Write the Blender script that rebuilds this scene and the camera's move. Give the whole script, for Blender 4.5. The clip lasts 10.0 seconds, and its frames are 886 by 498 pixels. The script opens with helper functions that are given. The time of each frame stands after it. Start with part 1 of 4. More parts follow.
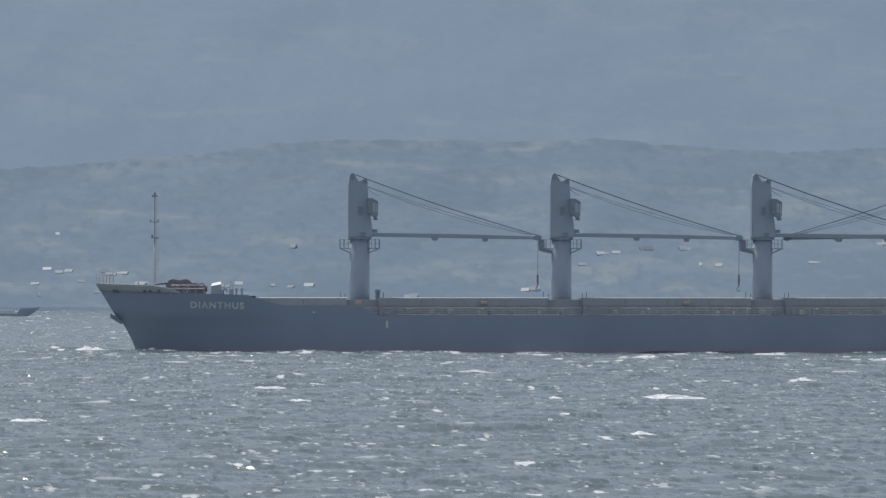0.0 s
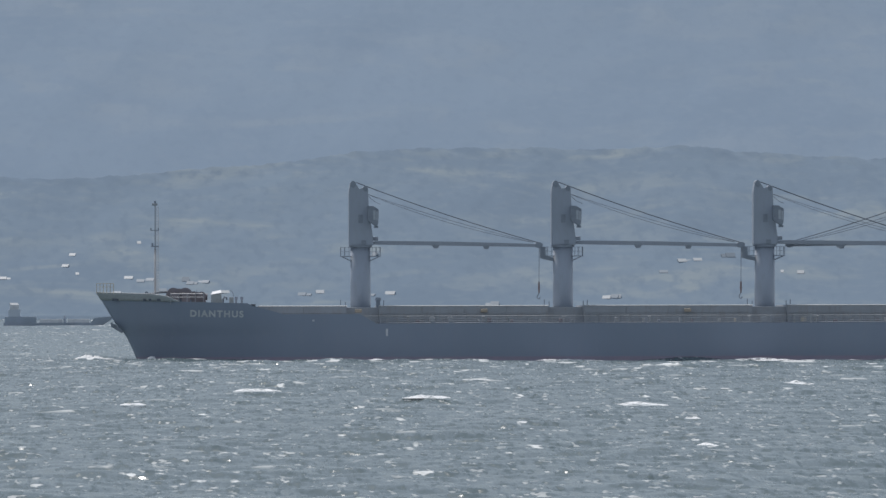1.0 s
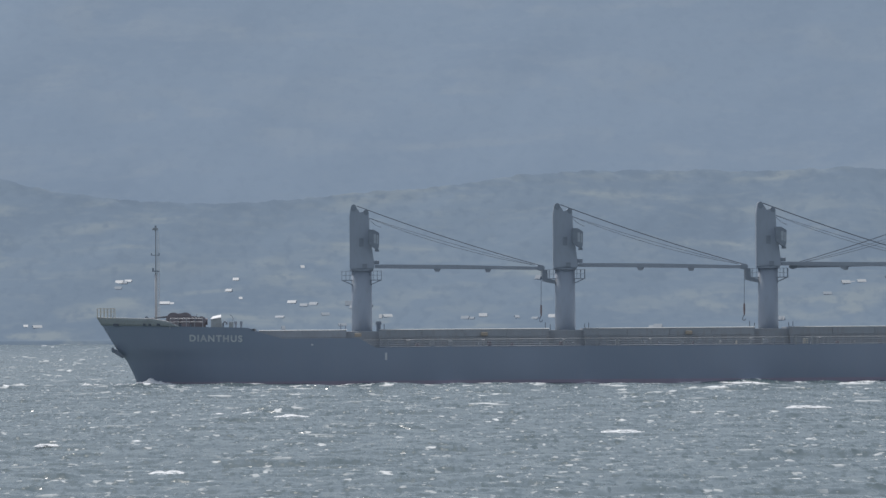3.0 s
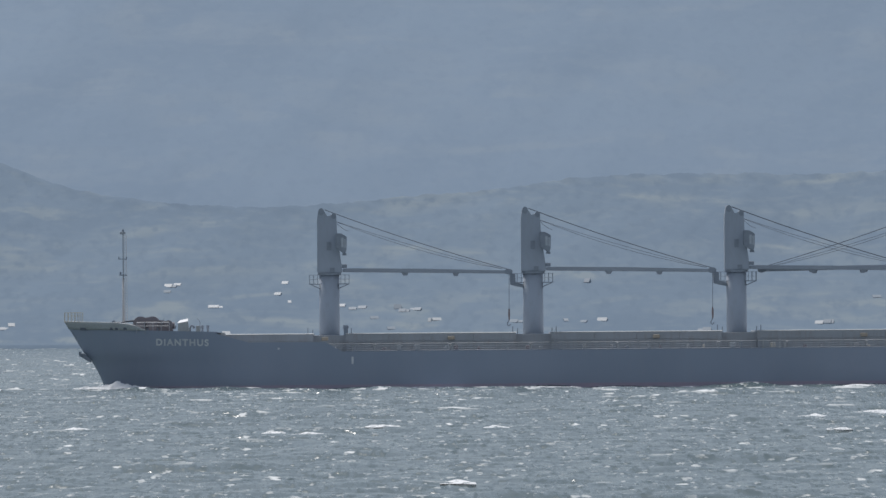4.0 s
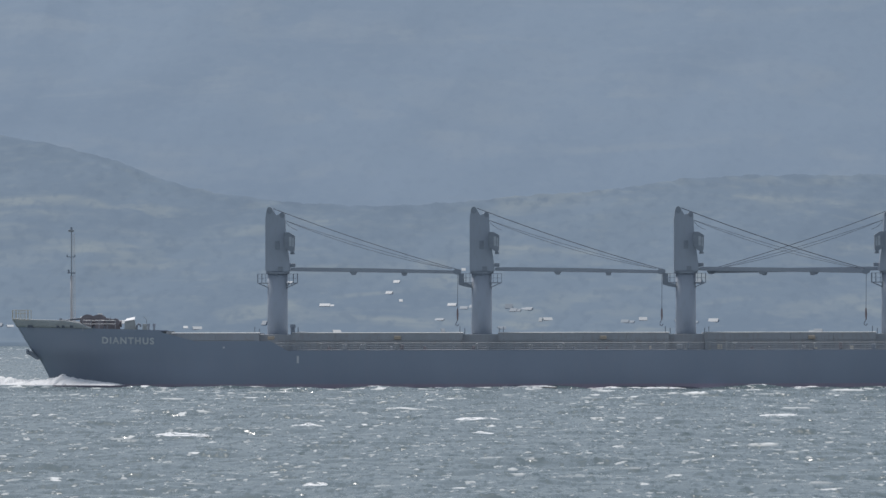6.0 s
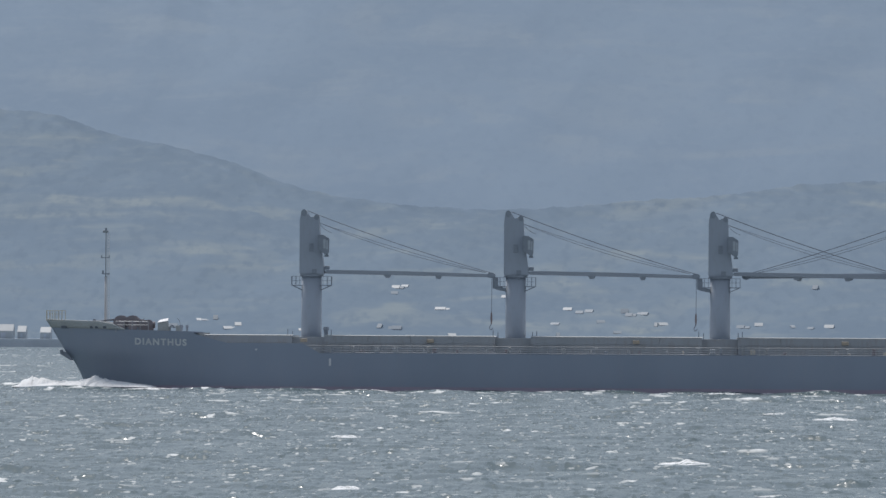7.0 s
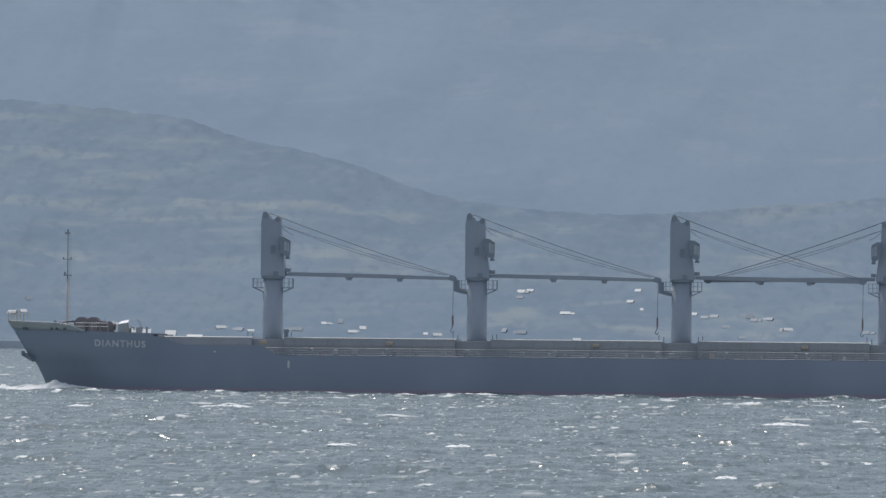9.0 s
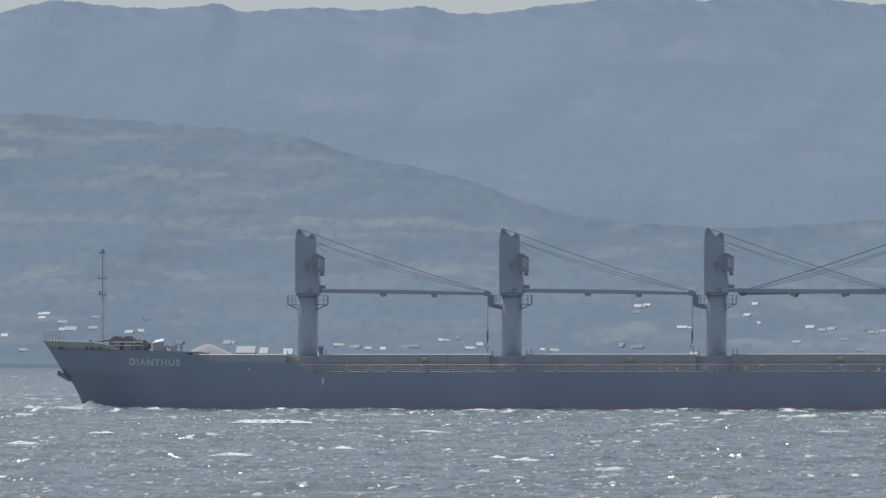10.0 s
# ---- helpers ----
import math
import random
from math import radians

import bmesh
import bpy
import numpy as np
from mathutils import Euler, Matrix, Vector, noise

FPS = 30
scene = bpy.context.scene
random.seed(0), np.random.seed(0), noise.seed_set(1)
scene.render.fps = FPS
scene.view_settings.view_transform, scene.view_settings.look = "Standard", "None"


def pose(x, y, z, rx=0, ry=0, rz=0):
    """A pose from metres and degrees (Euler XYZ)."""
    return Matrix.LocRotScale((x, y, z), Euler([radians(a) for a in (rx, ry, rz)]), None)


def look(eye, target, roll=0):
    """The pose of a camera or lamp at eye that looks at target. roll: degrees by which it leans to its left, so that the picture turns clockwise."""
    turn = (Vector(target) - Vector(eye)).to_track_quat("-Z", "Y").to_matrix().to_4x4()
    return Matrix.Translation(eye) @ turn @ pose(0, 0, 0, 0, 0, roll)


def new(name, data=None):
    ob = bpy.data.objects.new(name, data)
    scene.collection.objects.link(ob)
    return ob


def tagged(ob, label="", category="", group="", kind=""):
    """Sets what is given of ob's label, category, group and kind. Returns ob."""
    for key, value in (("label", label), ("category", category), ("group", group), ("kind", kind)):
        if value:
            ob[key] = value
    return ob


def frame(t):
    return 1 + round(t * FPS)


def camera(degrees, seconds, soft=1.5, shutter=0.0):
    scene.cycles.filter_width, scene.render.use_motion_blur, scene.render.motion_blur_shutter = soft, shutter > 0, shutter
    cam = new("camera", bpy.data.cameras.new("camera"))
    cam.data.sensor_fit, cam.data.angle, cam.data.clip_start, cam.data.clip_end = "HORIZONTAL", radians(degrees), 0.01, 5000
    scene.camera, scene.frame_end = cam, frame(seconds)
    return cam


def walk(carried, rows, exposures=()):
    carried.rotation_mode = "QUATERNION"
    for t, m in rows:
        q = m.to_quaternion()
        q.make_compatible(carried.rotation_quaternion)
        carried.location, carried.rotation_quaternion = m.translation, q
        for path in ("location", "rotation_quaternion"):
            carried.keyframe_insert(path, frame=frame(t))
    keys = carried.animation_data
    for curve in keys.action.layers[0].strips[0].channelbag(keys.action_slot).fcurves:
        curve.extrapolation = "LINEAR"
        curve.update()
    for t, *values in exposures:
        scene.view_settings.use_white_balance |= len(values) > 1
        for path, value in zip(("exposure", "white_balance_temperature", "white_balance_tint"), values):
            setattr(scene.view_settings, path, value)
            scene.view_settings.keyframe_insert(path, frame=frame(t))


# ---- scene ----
from bpy import data as D

# ---------------------------------------------------------------- camera
cam = camera(7.476, 10.0, soft=1.5)
walk(cam, [
    (0.0, pose(-45.50, 0.00, 8.05, 90.414, -0.15, -3.347)),
    (0.1, pose(-44.59, 0.13, 8.05, 90.403, -0.16, -3.230)),
    (0.2, pose(-43.68, 0.25, 8.05, 90.393, -0.17, -3.129)),
    (0.3, pose(-42.77, 0.38, 8.05, 90.384, -0.17, -3.054)),
    (0.4, pose(-41.86, 0.51, 8.05, 90.380, -0.18, -2.993)),
    (0.5, pose(-40.95, 0.64, 8.05, 90.400, -0.19, -2.911)),
    (0.6, pose(-40.04, 0.76, 8.05, 90.413, -0.15, -2.826)),
    (0.7, pose(-39.13, 0.89, 8.05, 90.432, -0.10, -2.720)),
    (0.8, pose(-38.22, 1.02, 8.05, 90.446, -0.06, -2.623)),
    (0.9, pose(-37.31, 1.14, 8.05, 90.455, -0.02, -2.547)),
    (1.0, pose(-36.40, 1.27, 8.05, 90.480, 0.02, -2.532)),
    (1.1, pose(-35.49, 1.40, 8.05, 90.477, -0.04, -2.578)),
    (1.2, pose(-34.58, 1.52, 8.05, 90.476, -0.11, -2.677)),
    (1.3, pose(-33.67, 1.65, 8.05, 90.495, -0.18, -2.783)),
    (1.4, pose(-32.76, 1.78, 8.05, 90.514, -0.24, -2.837)),
    (1.5, pose(-31.85, 1.91, 8.05, 90.541, -0.31, -2.828)),
    (1.6, pose(-30.94, 2.03, 8.05, 90.570, -0.35, -2.749)),
    (1.7, pose(-30.03, 2.16, 8.05, 90.586, -0.39, -2.678)),
    (1.8, pose(-29.12, 2.29, 8.05, 90.592, -0.44, -2.637)),
    (1.9, pose(-28.21, 2.41, 8.05, 90.601, -0.48, -2.603)),
    (2.0, pose(-27.30, 2.54, 8.05, 90.609, -0.52, -2.600)),
    (2.1, pose(-26.39, 2.67, 8.05, 90.616, -0.43, -2.553)),
    (2.2, pose(-25.48, 2.79, 8.05, 90.623, -0.34, -2.392)),
    (2.3, pose(-24.57, 2.92, 8.05, 90.640, -0.25, -2.186)),
    (2.4, pose(-23.66, 3.05, 8.05, 90.652, -0.16, -1.946)),
    (2.5, pose(-22.75, 3.17, 8.05, 90.649, -0.07, -1.698)),
    (2.6, pose(-21.84, 3.30, 8.05, 90.662, 0.03, -1.460)),
    (2.7, pose(-20.93, 3.43, 8.05, 90.670, 0.14, -1.285)),
    (3.8, pose(-10.92, 4.83, 8.05, 90.702, 0.25, -0.388)),
    (3.9, pose(-10.01, 4.95, 8.05, 90.714, 0.29, -0.358)),
    (4.0, pose(-9.10, 5.08, 8.05, 90.710, 0.33, -0.355)),
    (4.1, pose(-8.19, 5.21, 8.05, 90.704, 0.30, -0.342)),
    (4.2, pose(-7.28, 5.33, 8.05, 90.709, 0.27, -0.325)),
    (4.3, pose(-6.37, 5.46, 8.05, 90.709, 0.24, -0.318)),
    (4.4, pose(-5.46, 5.59, 8.05, 90.710, 0.21, -0.295)),
    (4.5, pose(-4.55, 5.71, 8.05, 90.720, 0.18, -0.285)),
    (4.6, pose(-3.64, 5.84, 8.05, 90.752, 0.10, -0.262)),
    (4.7, pose(-2.73, 5.97, 8.05, 90.828, 0.01, -0.221)),
    (4.8, pose(-1.82, 6.10, 8.05, 90.855, -0.07, -0.176)),
    (4.9, pose(-0.91, 6.22, 8.05, 90.872, -0.16, -0.115)),
    (5.0, pose(0.00, 6.35, 8.05, 90.874, -0.24, -0.058)),
    (5.1, pose(0.91, 6.48, 8.05, 90.840, -0.25, 0.012)),
    (5.2, pose(1.82, 6.60, 8.05, 90.796, -0.25, 0.079)),
    (5.3, pose(2.73, 6.73, 8.05, 90.752, -0.26, 0.151)),
    (5.4, pose(3.64, 6.86, 8.05, 90.723, -0.26, 0.208)),
    (5.5, pose(4.55, 6.99, 8.05, 90.721, -0.27, 0.271)),
    (5.6, pose(5.46, 7.11, 8.05, 90.712, -0.22, 0.363)),
    (5.7, pose(6.37, 7.24, 8.05, 90.711, -0.17, 0.460)),
    (5.8, pose(7.28, 7.37, 8.05, 90.700, -0.12, 0.568)),
    (5.9, pose(8.19, 7.49, 8.05, 90.718, -0.08, 0.670)),
    (6.0, pose(9.10, 7.62, 8.05, 90.709, -0.03, 0.840)),
    (6.1, pose(10.01, 7.75, 8.05, 90.711, -0.20, 1.077)),
    (6.2, pose(10.92, 7.87, 8.05, 90.714, -0.38, 1.238)),
    (7.3, pose(20.93, 9.27, 8.05, 90.740, -0.39, 2.175)),
    (7.4, pose(21.84, 9.40, 8.05, 90.730, -0.39, 2.267)),
    (7.5, pose(22.75, 9.53, 8.05, 90.725, -0.39, 2.373)),
    (7.6, pose(23.66, 9.65, 8.05, 90.711, -0.44, 2.465)),
    (7.7, pose(24.57, 9.78, 8.05, 90.712, -0.49, 2.516)),
    (7.8, pose(25.48, 9.91, 8.05, 90.709, -0.54, 2.558)),
    (7.9, pose(26.39, 10.03, 8.05, 90.715, -0.59, 2.585)),
    (8.0, pose(27.30, 10.16, 8.05, 90.717, -0.63, 2.613)),
    (8.1, pose(28.21, 10.29, 8.05, 90.713, -0.65, 2.650)),
    (8.2, pose(29.12, 10.41, 8.05, 90.714, -0.67, 2.692)),
    (8.3, pose(30.03, 10.54, 8.05, 90.715, -0.69, 2.764)),
    (8.4, pose(30.94, 10.67, 8.05, 90.705, -0.71, 2.841)),
    (8.5, pose(31.85, 10.79, 8.05, 90.694, -0.73, 2.918)),
    (8.6, pose(32.76, 10.92, 8.05, 90.686, -0.72, 2.995)),
    (8.7, pose(33.67, 11.05, 8.05, 90.706, -0.71, 3.042)),
    (8.8, pose(34.58, 11.18, 8.05, 90.716, -0.70, 3.105)),
    (8.9, pose(35.49, 11.30, 8.05, 90.740, -0.69, 3.177)),
    (9.0, pose(36.40, 11.43, 8.05, 90.764, -0.68, 3.257)),
    (9.1, pose(37.31, 11.56, 8.05, 90.781, -0.53, 3.335)),
    (9.2, pose(38.22, 11.68, 8.05, 90.796, -0.38, 3.434)),
    (9.3, pose(39.13, 11.81, 8.05, 90.826, -0.23, 3.578)),
    (9.4, pose(40.04, 11.94, 8.05, 90.832, -0.08, 3.707)),
    (9.5, pose(40.95, 12.06, 8.05, 90.855, 0.07, 3.829)),
    (9.6, pose(41.86, 12.19, 8.05, 90.859, 0.04, 3.942)),
    (9.7, pose(42.77, 12.32, 8.05, 90.865, 0.01, 4.029)),
    (9.8, pose(43.68, 12.45, 8.05, 90.880, -0.01, 4.135)),
    (9.9, pose(44.59, 12.57, 8.05, 90.881, -0.04, 4.251)),
    (10.0, pose(45.50, 12.70, 8.05, 90.893, -0.07, 4.376)),
], exposures=[(0, 0.0, 6550, 12), (10, 0.0, 6550, 12)])

# ---------------------------------------------------------------- light
SUN_HEIGHT, SUN_TURN = 55.0, -16.0          # degrees above the horizon, degrees from the view's way, clockwise
world = D.worlds.new("sky")
scene.world = world
world.use_nodes = True
sky = world.node_tree.nodes.new("ShaderNodeTexSky")
sky.sky_type, sky.sun_disc = "NISHITA", False
sky.sun_elevation, sky.sun_rotation = radians(SUN_HEIGHT), radians(SUN_TURN)
sky.air_density, sky.dust_density, sky.ozone_density = 1.0, 0.6, 1.0
back = world.node_tree.nodes["Background"]
back.inputs["Strength"].default_value = 0.11
veil = world.node_tree.nodes.new("ShaderNodeMix")          # an even hazy veil over the whole sky
veil.data_type = "RGBA"
veil.inputs[0].default_value, veil.inputs[7].default_value = 0.8, (3.14, 3.58, 4.18, 1)
world.node_tree.links.new(sky.outputs["Color"], veil.inputs[6])
world.node_tree.links.new(veil.outputs[2], back.inputs["Color"])
sun = new("sun", D.lights.new("sun", "SUN"))
sun.data.energy, sun.data.angle, sun.data.color = 3.2, radians(16.0), (1.0, 0.97, 0.93)
sx, sy = math.sin(radians(SUN_TURN)), math.cos(radians(SUN_TURN))
sun.matrix_world = look((0, 0, 0), (-sx, -sy, -math.tan(radians(SUN_HEIGHT))))


# ---------------------------------------------------------------- materials
def material(name, base, rough=0.6, metal=0.0, second=None, scale=1.0, stretch=(1, 1, 1), bump=0.0, fine=None, fine_scale=8.0, gloss=0.0):
    """A worn surface: two colours mixed by a broad and a fine noise, at real-world size."""
    m = D.materials.new(name)
    m.use_nodes = True
    n, link = m.node_tree.nodes, m.node_tree.links.new
    bsdf = n["Principled BSDF"]
    bsdf.inputs["Roughness"].default_value, bsdf.inputs["Metallic"].default_value = rough, metal
    if gloss:          # a thick glossy marine topcoat
        bsdf.inputs["Specular IOR Level"].default_value = 0.5 + 0.5 * gloss
        bsdf.inputs["Coat Weight"].default_value, bsdf.inputs["Coat IOR"].default_value = gloss, 1.8
        bsdf.inputs["Coat Roughness"].default_value = 0.3
    coord = n.new("ShaderNodeTexCoord")
    turn = n.new("ShaderNodeMapping")
    turn.inputs["Scale"].default_value = stretch
    link(coord.outputs["Object"], turn.inputs["Vector"])
    broad, grain = n.new("ShaderNodeTexNoise"), n.new("ShaderNodeTexNoise")
    broad.inputs["Scale"].default_value, broad.inputs["Detail"].default_value = scale, 6
    grain.inputs["Scale"].default_value, grain.inputs["Detail"].default_value = scale * fine_scale, 4
    for t in (broad, grain):
        link(turn.outputs["Vector"], t.inputs["Vector"])
    ramp = n.new("ShaderNodeValToRGB")
    ramp.color_ramp.elements[0].position, ramp.color_ramp.elements[1].position = 0.38, 0.66
    ramp.color_ramp.elements[0].color = (*base, 1)
    ramp.color_ramp.elements[1].color = (*(second or [c * 0.8 for c in base]), 1)
    link(broad.outputs["Fac"], ramp.inputs["Fac"])
    mix = n.new("ShaderNodeMix")
    mix.data_type, mix.blend_type = "RGBA", "MIX"
    mix.inputs[7].default_value = (*(fine or [c * 0.86 for c in base]), 1)
    spread = n.new("ShaderNodeMapRange")
    spread.inputs["From Min"].default_value, spread.inputs["From Max"].default_value = 0.5, 0.75
    spread.inputs["To Max"].default_value = 0.6
    link(grain.outputs["Fac"], spread.inputs["Value"])
    link(spread.outputs["Result"], mix.inputs[0])
    link(ramp.outputs["Color"], mix.inputs[6])
    link(mix.outputs[2], bsdf.inputs["Base Color"])
    if bump:
        b = n.new("ShaderNodeBump")
        b.inputs["Distance"].default_value = bump
        link(grain.outputs["Fac"], b.inputs["Height"])
        link(b.outputs["Normal"], bsdf.inputs["Normal"])
    return m


# hull and boot topping: paint colours lightened to carry the haze
M_HULL = material("hazed_navy_hull_paint", (0.282, 0.335, 0.422), 0.5, gloss=0.06, second=(0.260, 0.312, 0.396), scale=0.12, stretch=(1, 1, 0.35), fine=(0.292, 0.332, 0.410))
M_BOOT = material("hazed_red_boot_topping", (0.365, 0.305, 0.385), 0.5, gloss=0.08, second=(0.32, 0.29, 0.375), scale=0.4)
M_GREY = material("pale_grey_paint", (0.42, 0.44, 0.46), 0.55, second=(0.33, 0.35, 0.37), scale=0.5, stretch=(1, 1, 0.3), fine=(0.28, 0.27, 0.25))
M_BULWARK = material("pale_bulwark_paint", (0.40, 0.435, 0.445), 0.6, second=(0.355, 0.39, 0.40), scale=0.5, fine=(0.30, 0.27, 0.24))
M_CRANE = material("crane_grey_paint", (0.375, 0.43, 0.505), 0.55, gloss=0.03, second=(0.355, 0.405, 0.475), scale=0.35, stretch=(1, 1, 0.25), fine=(0.335, 0.375, 0.425))
# dark steel, its colour raised to imitate haze before it
M_DARK = material("hazed_dark_steel", (0.285, 0.33, 0.39), 0.6, gloss=0.08, scale=0.8)
M_JIB = material("jib_grey_paint", (0.345, 0.39, 0.45), 0.55, gloss=0.1, second=(0.315, 0.355, 0.415), scale=0.3)
M_ROPE = material("steel_wire", (0.13, 0.155, 0.19), 0.6, scale=3.0)
M_DECK = material("deck_paint", (0.24, 0.27, 0.30), 0.75, second=(0.27, 0.25, 0.25), scale=0.4)
M_HATCH = material("hatch_grey_paint", (0.36, 0.392, 0.425), 0.55, gloss=0.1, second=(0.325, 0.355, 0.385), scale=0.3, stretch=(1, 1, 0.4), fine=(0.30, 0.285, 0.285))
# rust-brown paint, with haze mixed into the colour
M_RUST = material("hazed_rusty_winch_paint", (0.245, 0.23, 0.25), 0.8, second=(0.262, 0.235, 0.248), scale=0.8)
M_CREAM = material("cream_paint", (0.60, 0.56, 0.48), 0.6, second=(0.50, 0.46, 0.40), scale=0.8)
M_YELLOW = material("faded_yellow_paint", (0.60, 0.55, 0.42), 0.6, second=(0.54, 0.50, 0.42), scale=1.0)
M_WHITE = material("white_paint", (0.72, 0.74, 0.76), 0.6, second=(0.62, 0.64, 0.66), scale=0.6)
M_MAST = material("pale_mast_paint", (0.63, 0.615, 0.605), 0.6, second=(0.57, 0.565, 0.565), scale=0.6)
M_TOPMAST = material("grey_topmast_paint", (0.355, 0.385, 0.415), 0.6, second=(0.32, 0.35, 0.38), scale=0.6)
M_LETTER = material("faded_white_letters", (0.65, 0.68, 0.68), 0.6, second=(0.52, 0.55, 0.57), scale=0.9)
M_ORANGE = material("orange_paint", (0.46, 0.39, 0.30), 0.6, second=(0.42, 0.37, 0.31), scale=2.0)
M_REDHOOK = material("red_hook_paint", (0.25, 0.20, 0.20), 0.6, second=(0.22, 0.18, 0.185), scale=2.0)
# cab glass with a pale sky reflection put into its colour
M_PANE = material("reflection_tinted_cab_glass", (0.50, 0.56, 0.62), 0.12, scale=1.0)
# far walls lightened and roofs dulled: haze and shade evened out in the colours
M_WALL = material("hazed_pale_plaster_wall", (0.78, 0.80, 0.82), 0.8, second=(0.70, 0.72, 0.75), scale=0.1)
M_ROOF_WHITE = material("hazed_white_sheet_roof", (0.385, 0.425, 0.45), 0.6, second=(0.34, 0.382, 0.412), scale=0.1)
M_WALL_DULL = material("hazed_grey_plaster_wall", (0.60, 0.67, 0.73), 0.8, second=(0.55, 0.62, 0.685), scale=0.1)
M_ROOF_MID = material("hazed_grey_sheet_roof", (0.285, 0.335, 0.382), 0.7, second=(0.27, 0.32, 0.368), scale=0.1)
M_ROOF = material("hazed_pale_sheet_roof", (0.335, 0.38, 0.415), 0.6, second=(0.305, 0.352, 0.39), scale=0.1)
M_ROOF_DULL = material("hazed_dull_tile_roof", (0.262, 0.312, 0.36), 0.8, second=(0.25, 0.30, 0.348), scale=0.1)
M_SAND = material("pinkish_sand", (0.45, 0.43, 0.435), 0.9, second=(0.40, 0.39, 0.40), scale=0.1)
# quay and barge colours lightened and blued to hold the haze
M_QUAY = material("hazed_quay_stone", (0.60, 0.66, 0.73), 0.9, second=(0.54, 0.60, 0.67), scale=0.08)
M_BARGE = material("hazed_dark_barge_paint", (0.42, 0.485, 0.565), 0.7, scale=0.1)


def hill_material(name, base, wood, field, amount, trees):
    """Woods and pasture far off, haze put into their base colours: a faint patchwork of fields in loose groups."""
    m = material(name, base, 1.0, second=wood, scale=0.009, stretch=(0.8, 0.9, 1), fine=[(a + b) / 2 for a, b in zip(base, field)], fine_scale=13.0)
    n, link = m.node_tree.nodes, m.node_tree.links.new
    bsdf = n["Principled BSDF"]
    bsdf.inputs["Specular IOR Level"].default_value = 0.0
    old = bsdf.inputs["Base Color"].links[0].from_socket
    coord, turn = n.new("ShaderNodeTexCoord"), n.new("ShaderNodeMapping")
    turn.inputs["Scale"].default_value, turn.inputs["Rotation"].default_value = (0.040, 0.055, 0.0), (0, 0, 0.25)
    link(coord.outputs["Object"], turn.inputs["Vector"])
    bend = n.new("ShaderNodeTexNoise")
    bend.inputs["Scale"].default_value, bend.inputs["Detail"].default_value = 1.6, 3
    link(turn.outputs["Vector"], bend.inputs["Vector"])
    warp = n.new("ShaderNodeMix")
    warp.data_type, warp.blend_type = "RGBA", "LINEAR_LIGHT"
    warp.inputs[0].default_value = 0.5
    link(turn.outputs["Vector"], warp.inputs[6])
    link(bend.outputs["Color"], warp.inputs[7])
    cells = n.new("ShaderNodeTexVoronoi")
    link(warp.outputs[2], cells.inputs["Vector"])
    cells.feature = "SMOOTH_F1"
    cells.inputs["Scale"].default_value, cells.inputs["Smoothness"].default_value = 1.0, 0.8
    split = n.new("ShaderNodeSeparateColor")
    link(cells.outputs["Color"], split.inputs[0])
    pick, where, both, mix = n.new("ShaderNodeMapRange"), n.new("ShaderNodeMapRange"), n.new("ShaderNodeMath"), n.new("ShaderNodeMix")
    pick.inputs["From Min"].default_value, pick.inputs["From Max"].default_value = 0.15, 0.8
    pick.inputs["To Max"].default_value = amount
    link(split.outputs[0], pick.inputs["Value"])
    group = n.new("ShaderNodeTexNoise")
    group.inputs["Scale"].default_value, group.inputs["Detail"].default_value, group.inputs["Distortion"].default_value = 1.0, 5, 0.8
    bands = n.new("ShaderNodeMapping")          # the fields lie in bands along the slope
    bands.inputs["Scale"].default_value, bands.inputs["Rotation"].default_value = (0.0065, 0.021, 0.0), (0, 0, 0.22)
    link(coord.outputs["Object"], bands.inputs["Vector"])
    link(bands.outputs["Vector"], group.inputs["Vector"])
    where.inputs["From Min"].default_value, where.inputs["From Max"].default_value = 0.47, 0.62
    link(group.outputs["Fac"], where.inputs["Value"])
    both.operation = "MULTIPLY"
    link(pick.outputs["Result"], both.inputs[0])
    link(where.outputs["Result"], both.inputs[1])
    mix.data_type = "RGBA"
    mix.inputs[7].default_value = (*field, 1)
    link(both.outputs[0], mix.inputs[0])
    link(old, mix.inputs[6])
    # hedges and single trees: small darker flecks
    lean, fleck, few, dark = n.new("ShaderNodeMapping"), n.new("ShaderNodeTexNoise"), n.new("ShaderNodeMapRange"), n.new("ShaderNodeMix")
    lean.inputs["Scale"].default_value = (0.14, 0.05, 0.14)
    link(coord.outputs["Object"], lean.inputs["Vector"])
    link(lean.outputs["Vector"], fleck.inputs["Vector"])
    fleck.inputs["Scale"].default_value, fleck.inputs["Detail"].default_value = 1.0, 5
    few.inputs["From Min"].default_value, few.inputs["From Max"].default_value = 0.50, 0.66
    few.inputs["To Max"].default_value = trees
    link(fleck.outputs["Fac"], few.inputs["Value"])
    dark.data_type = "RGBA"
    dark.inputs[7].default_value = (*[c * 0.97 for c in wood], 1)
    link(few.outputs["Result"], dark.inputs[0])
    link(mix.outputs[2], dark.inputs[6])
    link(dark.outputs[2], bsdf.inputs["Base Color"])
    return m


# both ranges carry the haze in their base colours, the far one more
M_NEAR_HILL = hill_material("haze_tinted_near_hillside", (0.211, 0.272, 0.337), (0.191, 0.249, 0.314), (0.272, 0.321, 0.352), 1.0, 0.65)
M_FAR_HILL = hill_material("haze_tinted_far_ridge", (0.274, 0.347, 0.430), (0.256, 0.327, 0.410), (0.296, 0.361, 0.431), 1.0, 0.3)



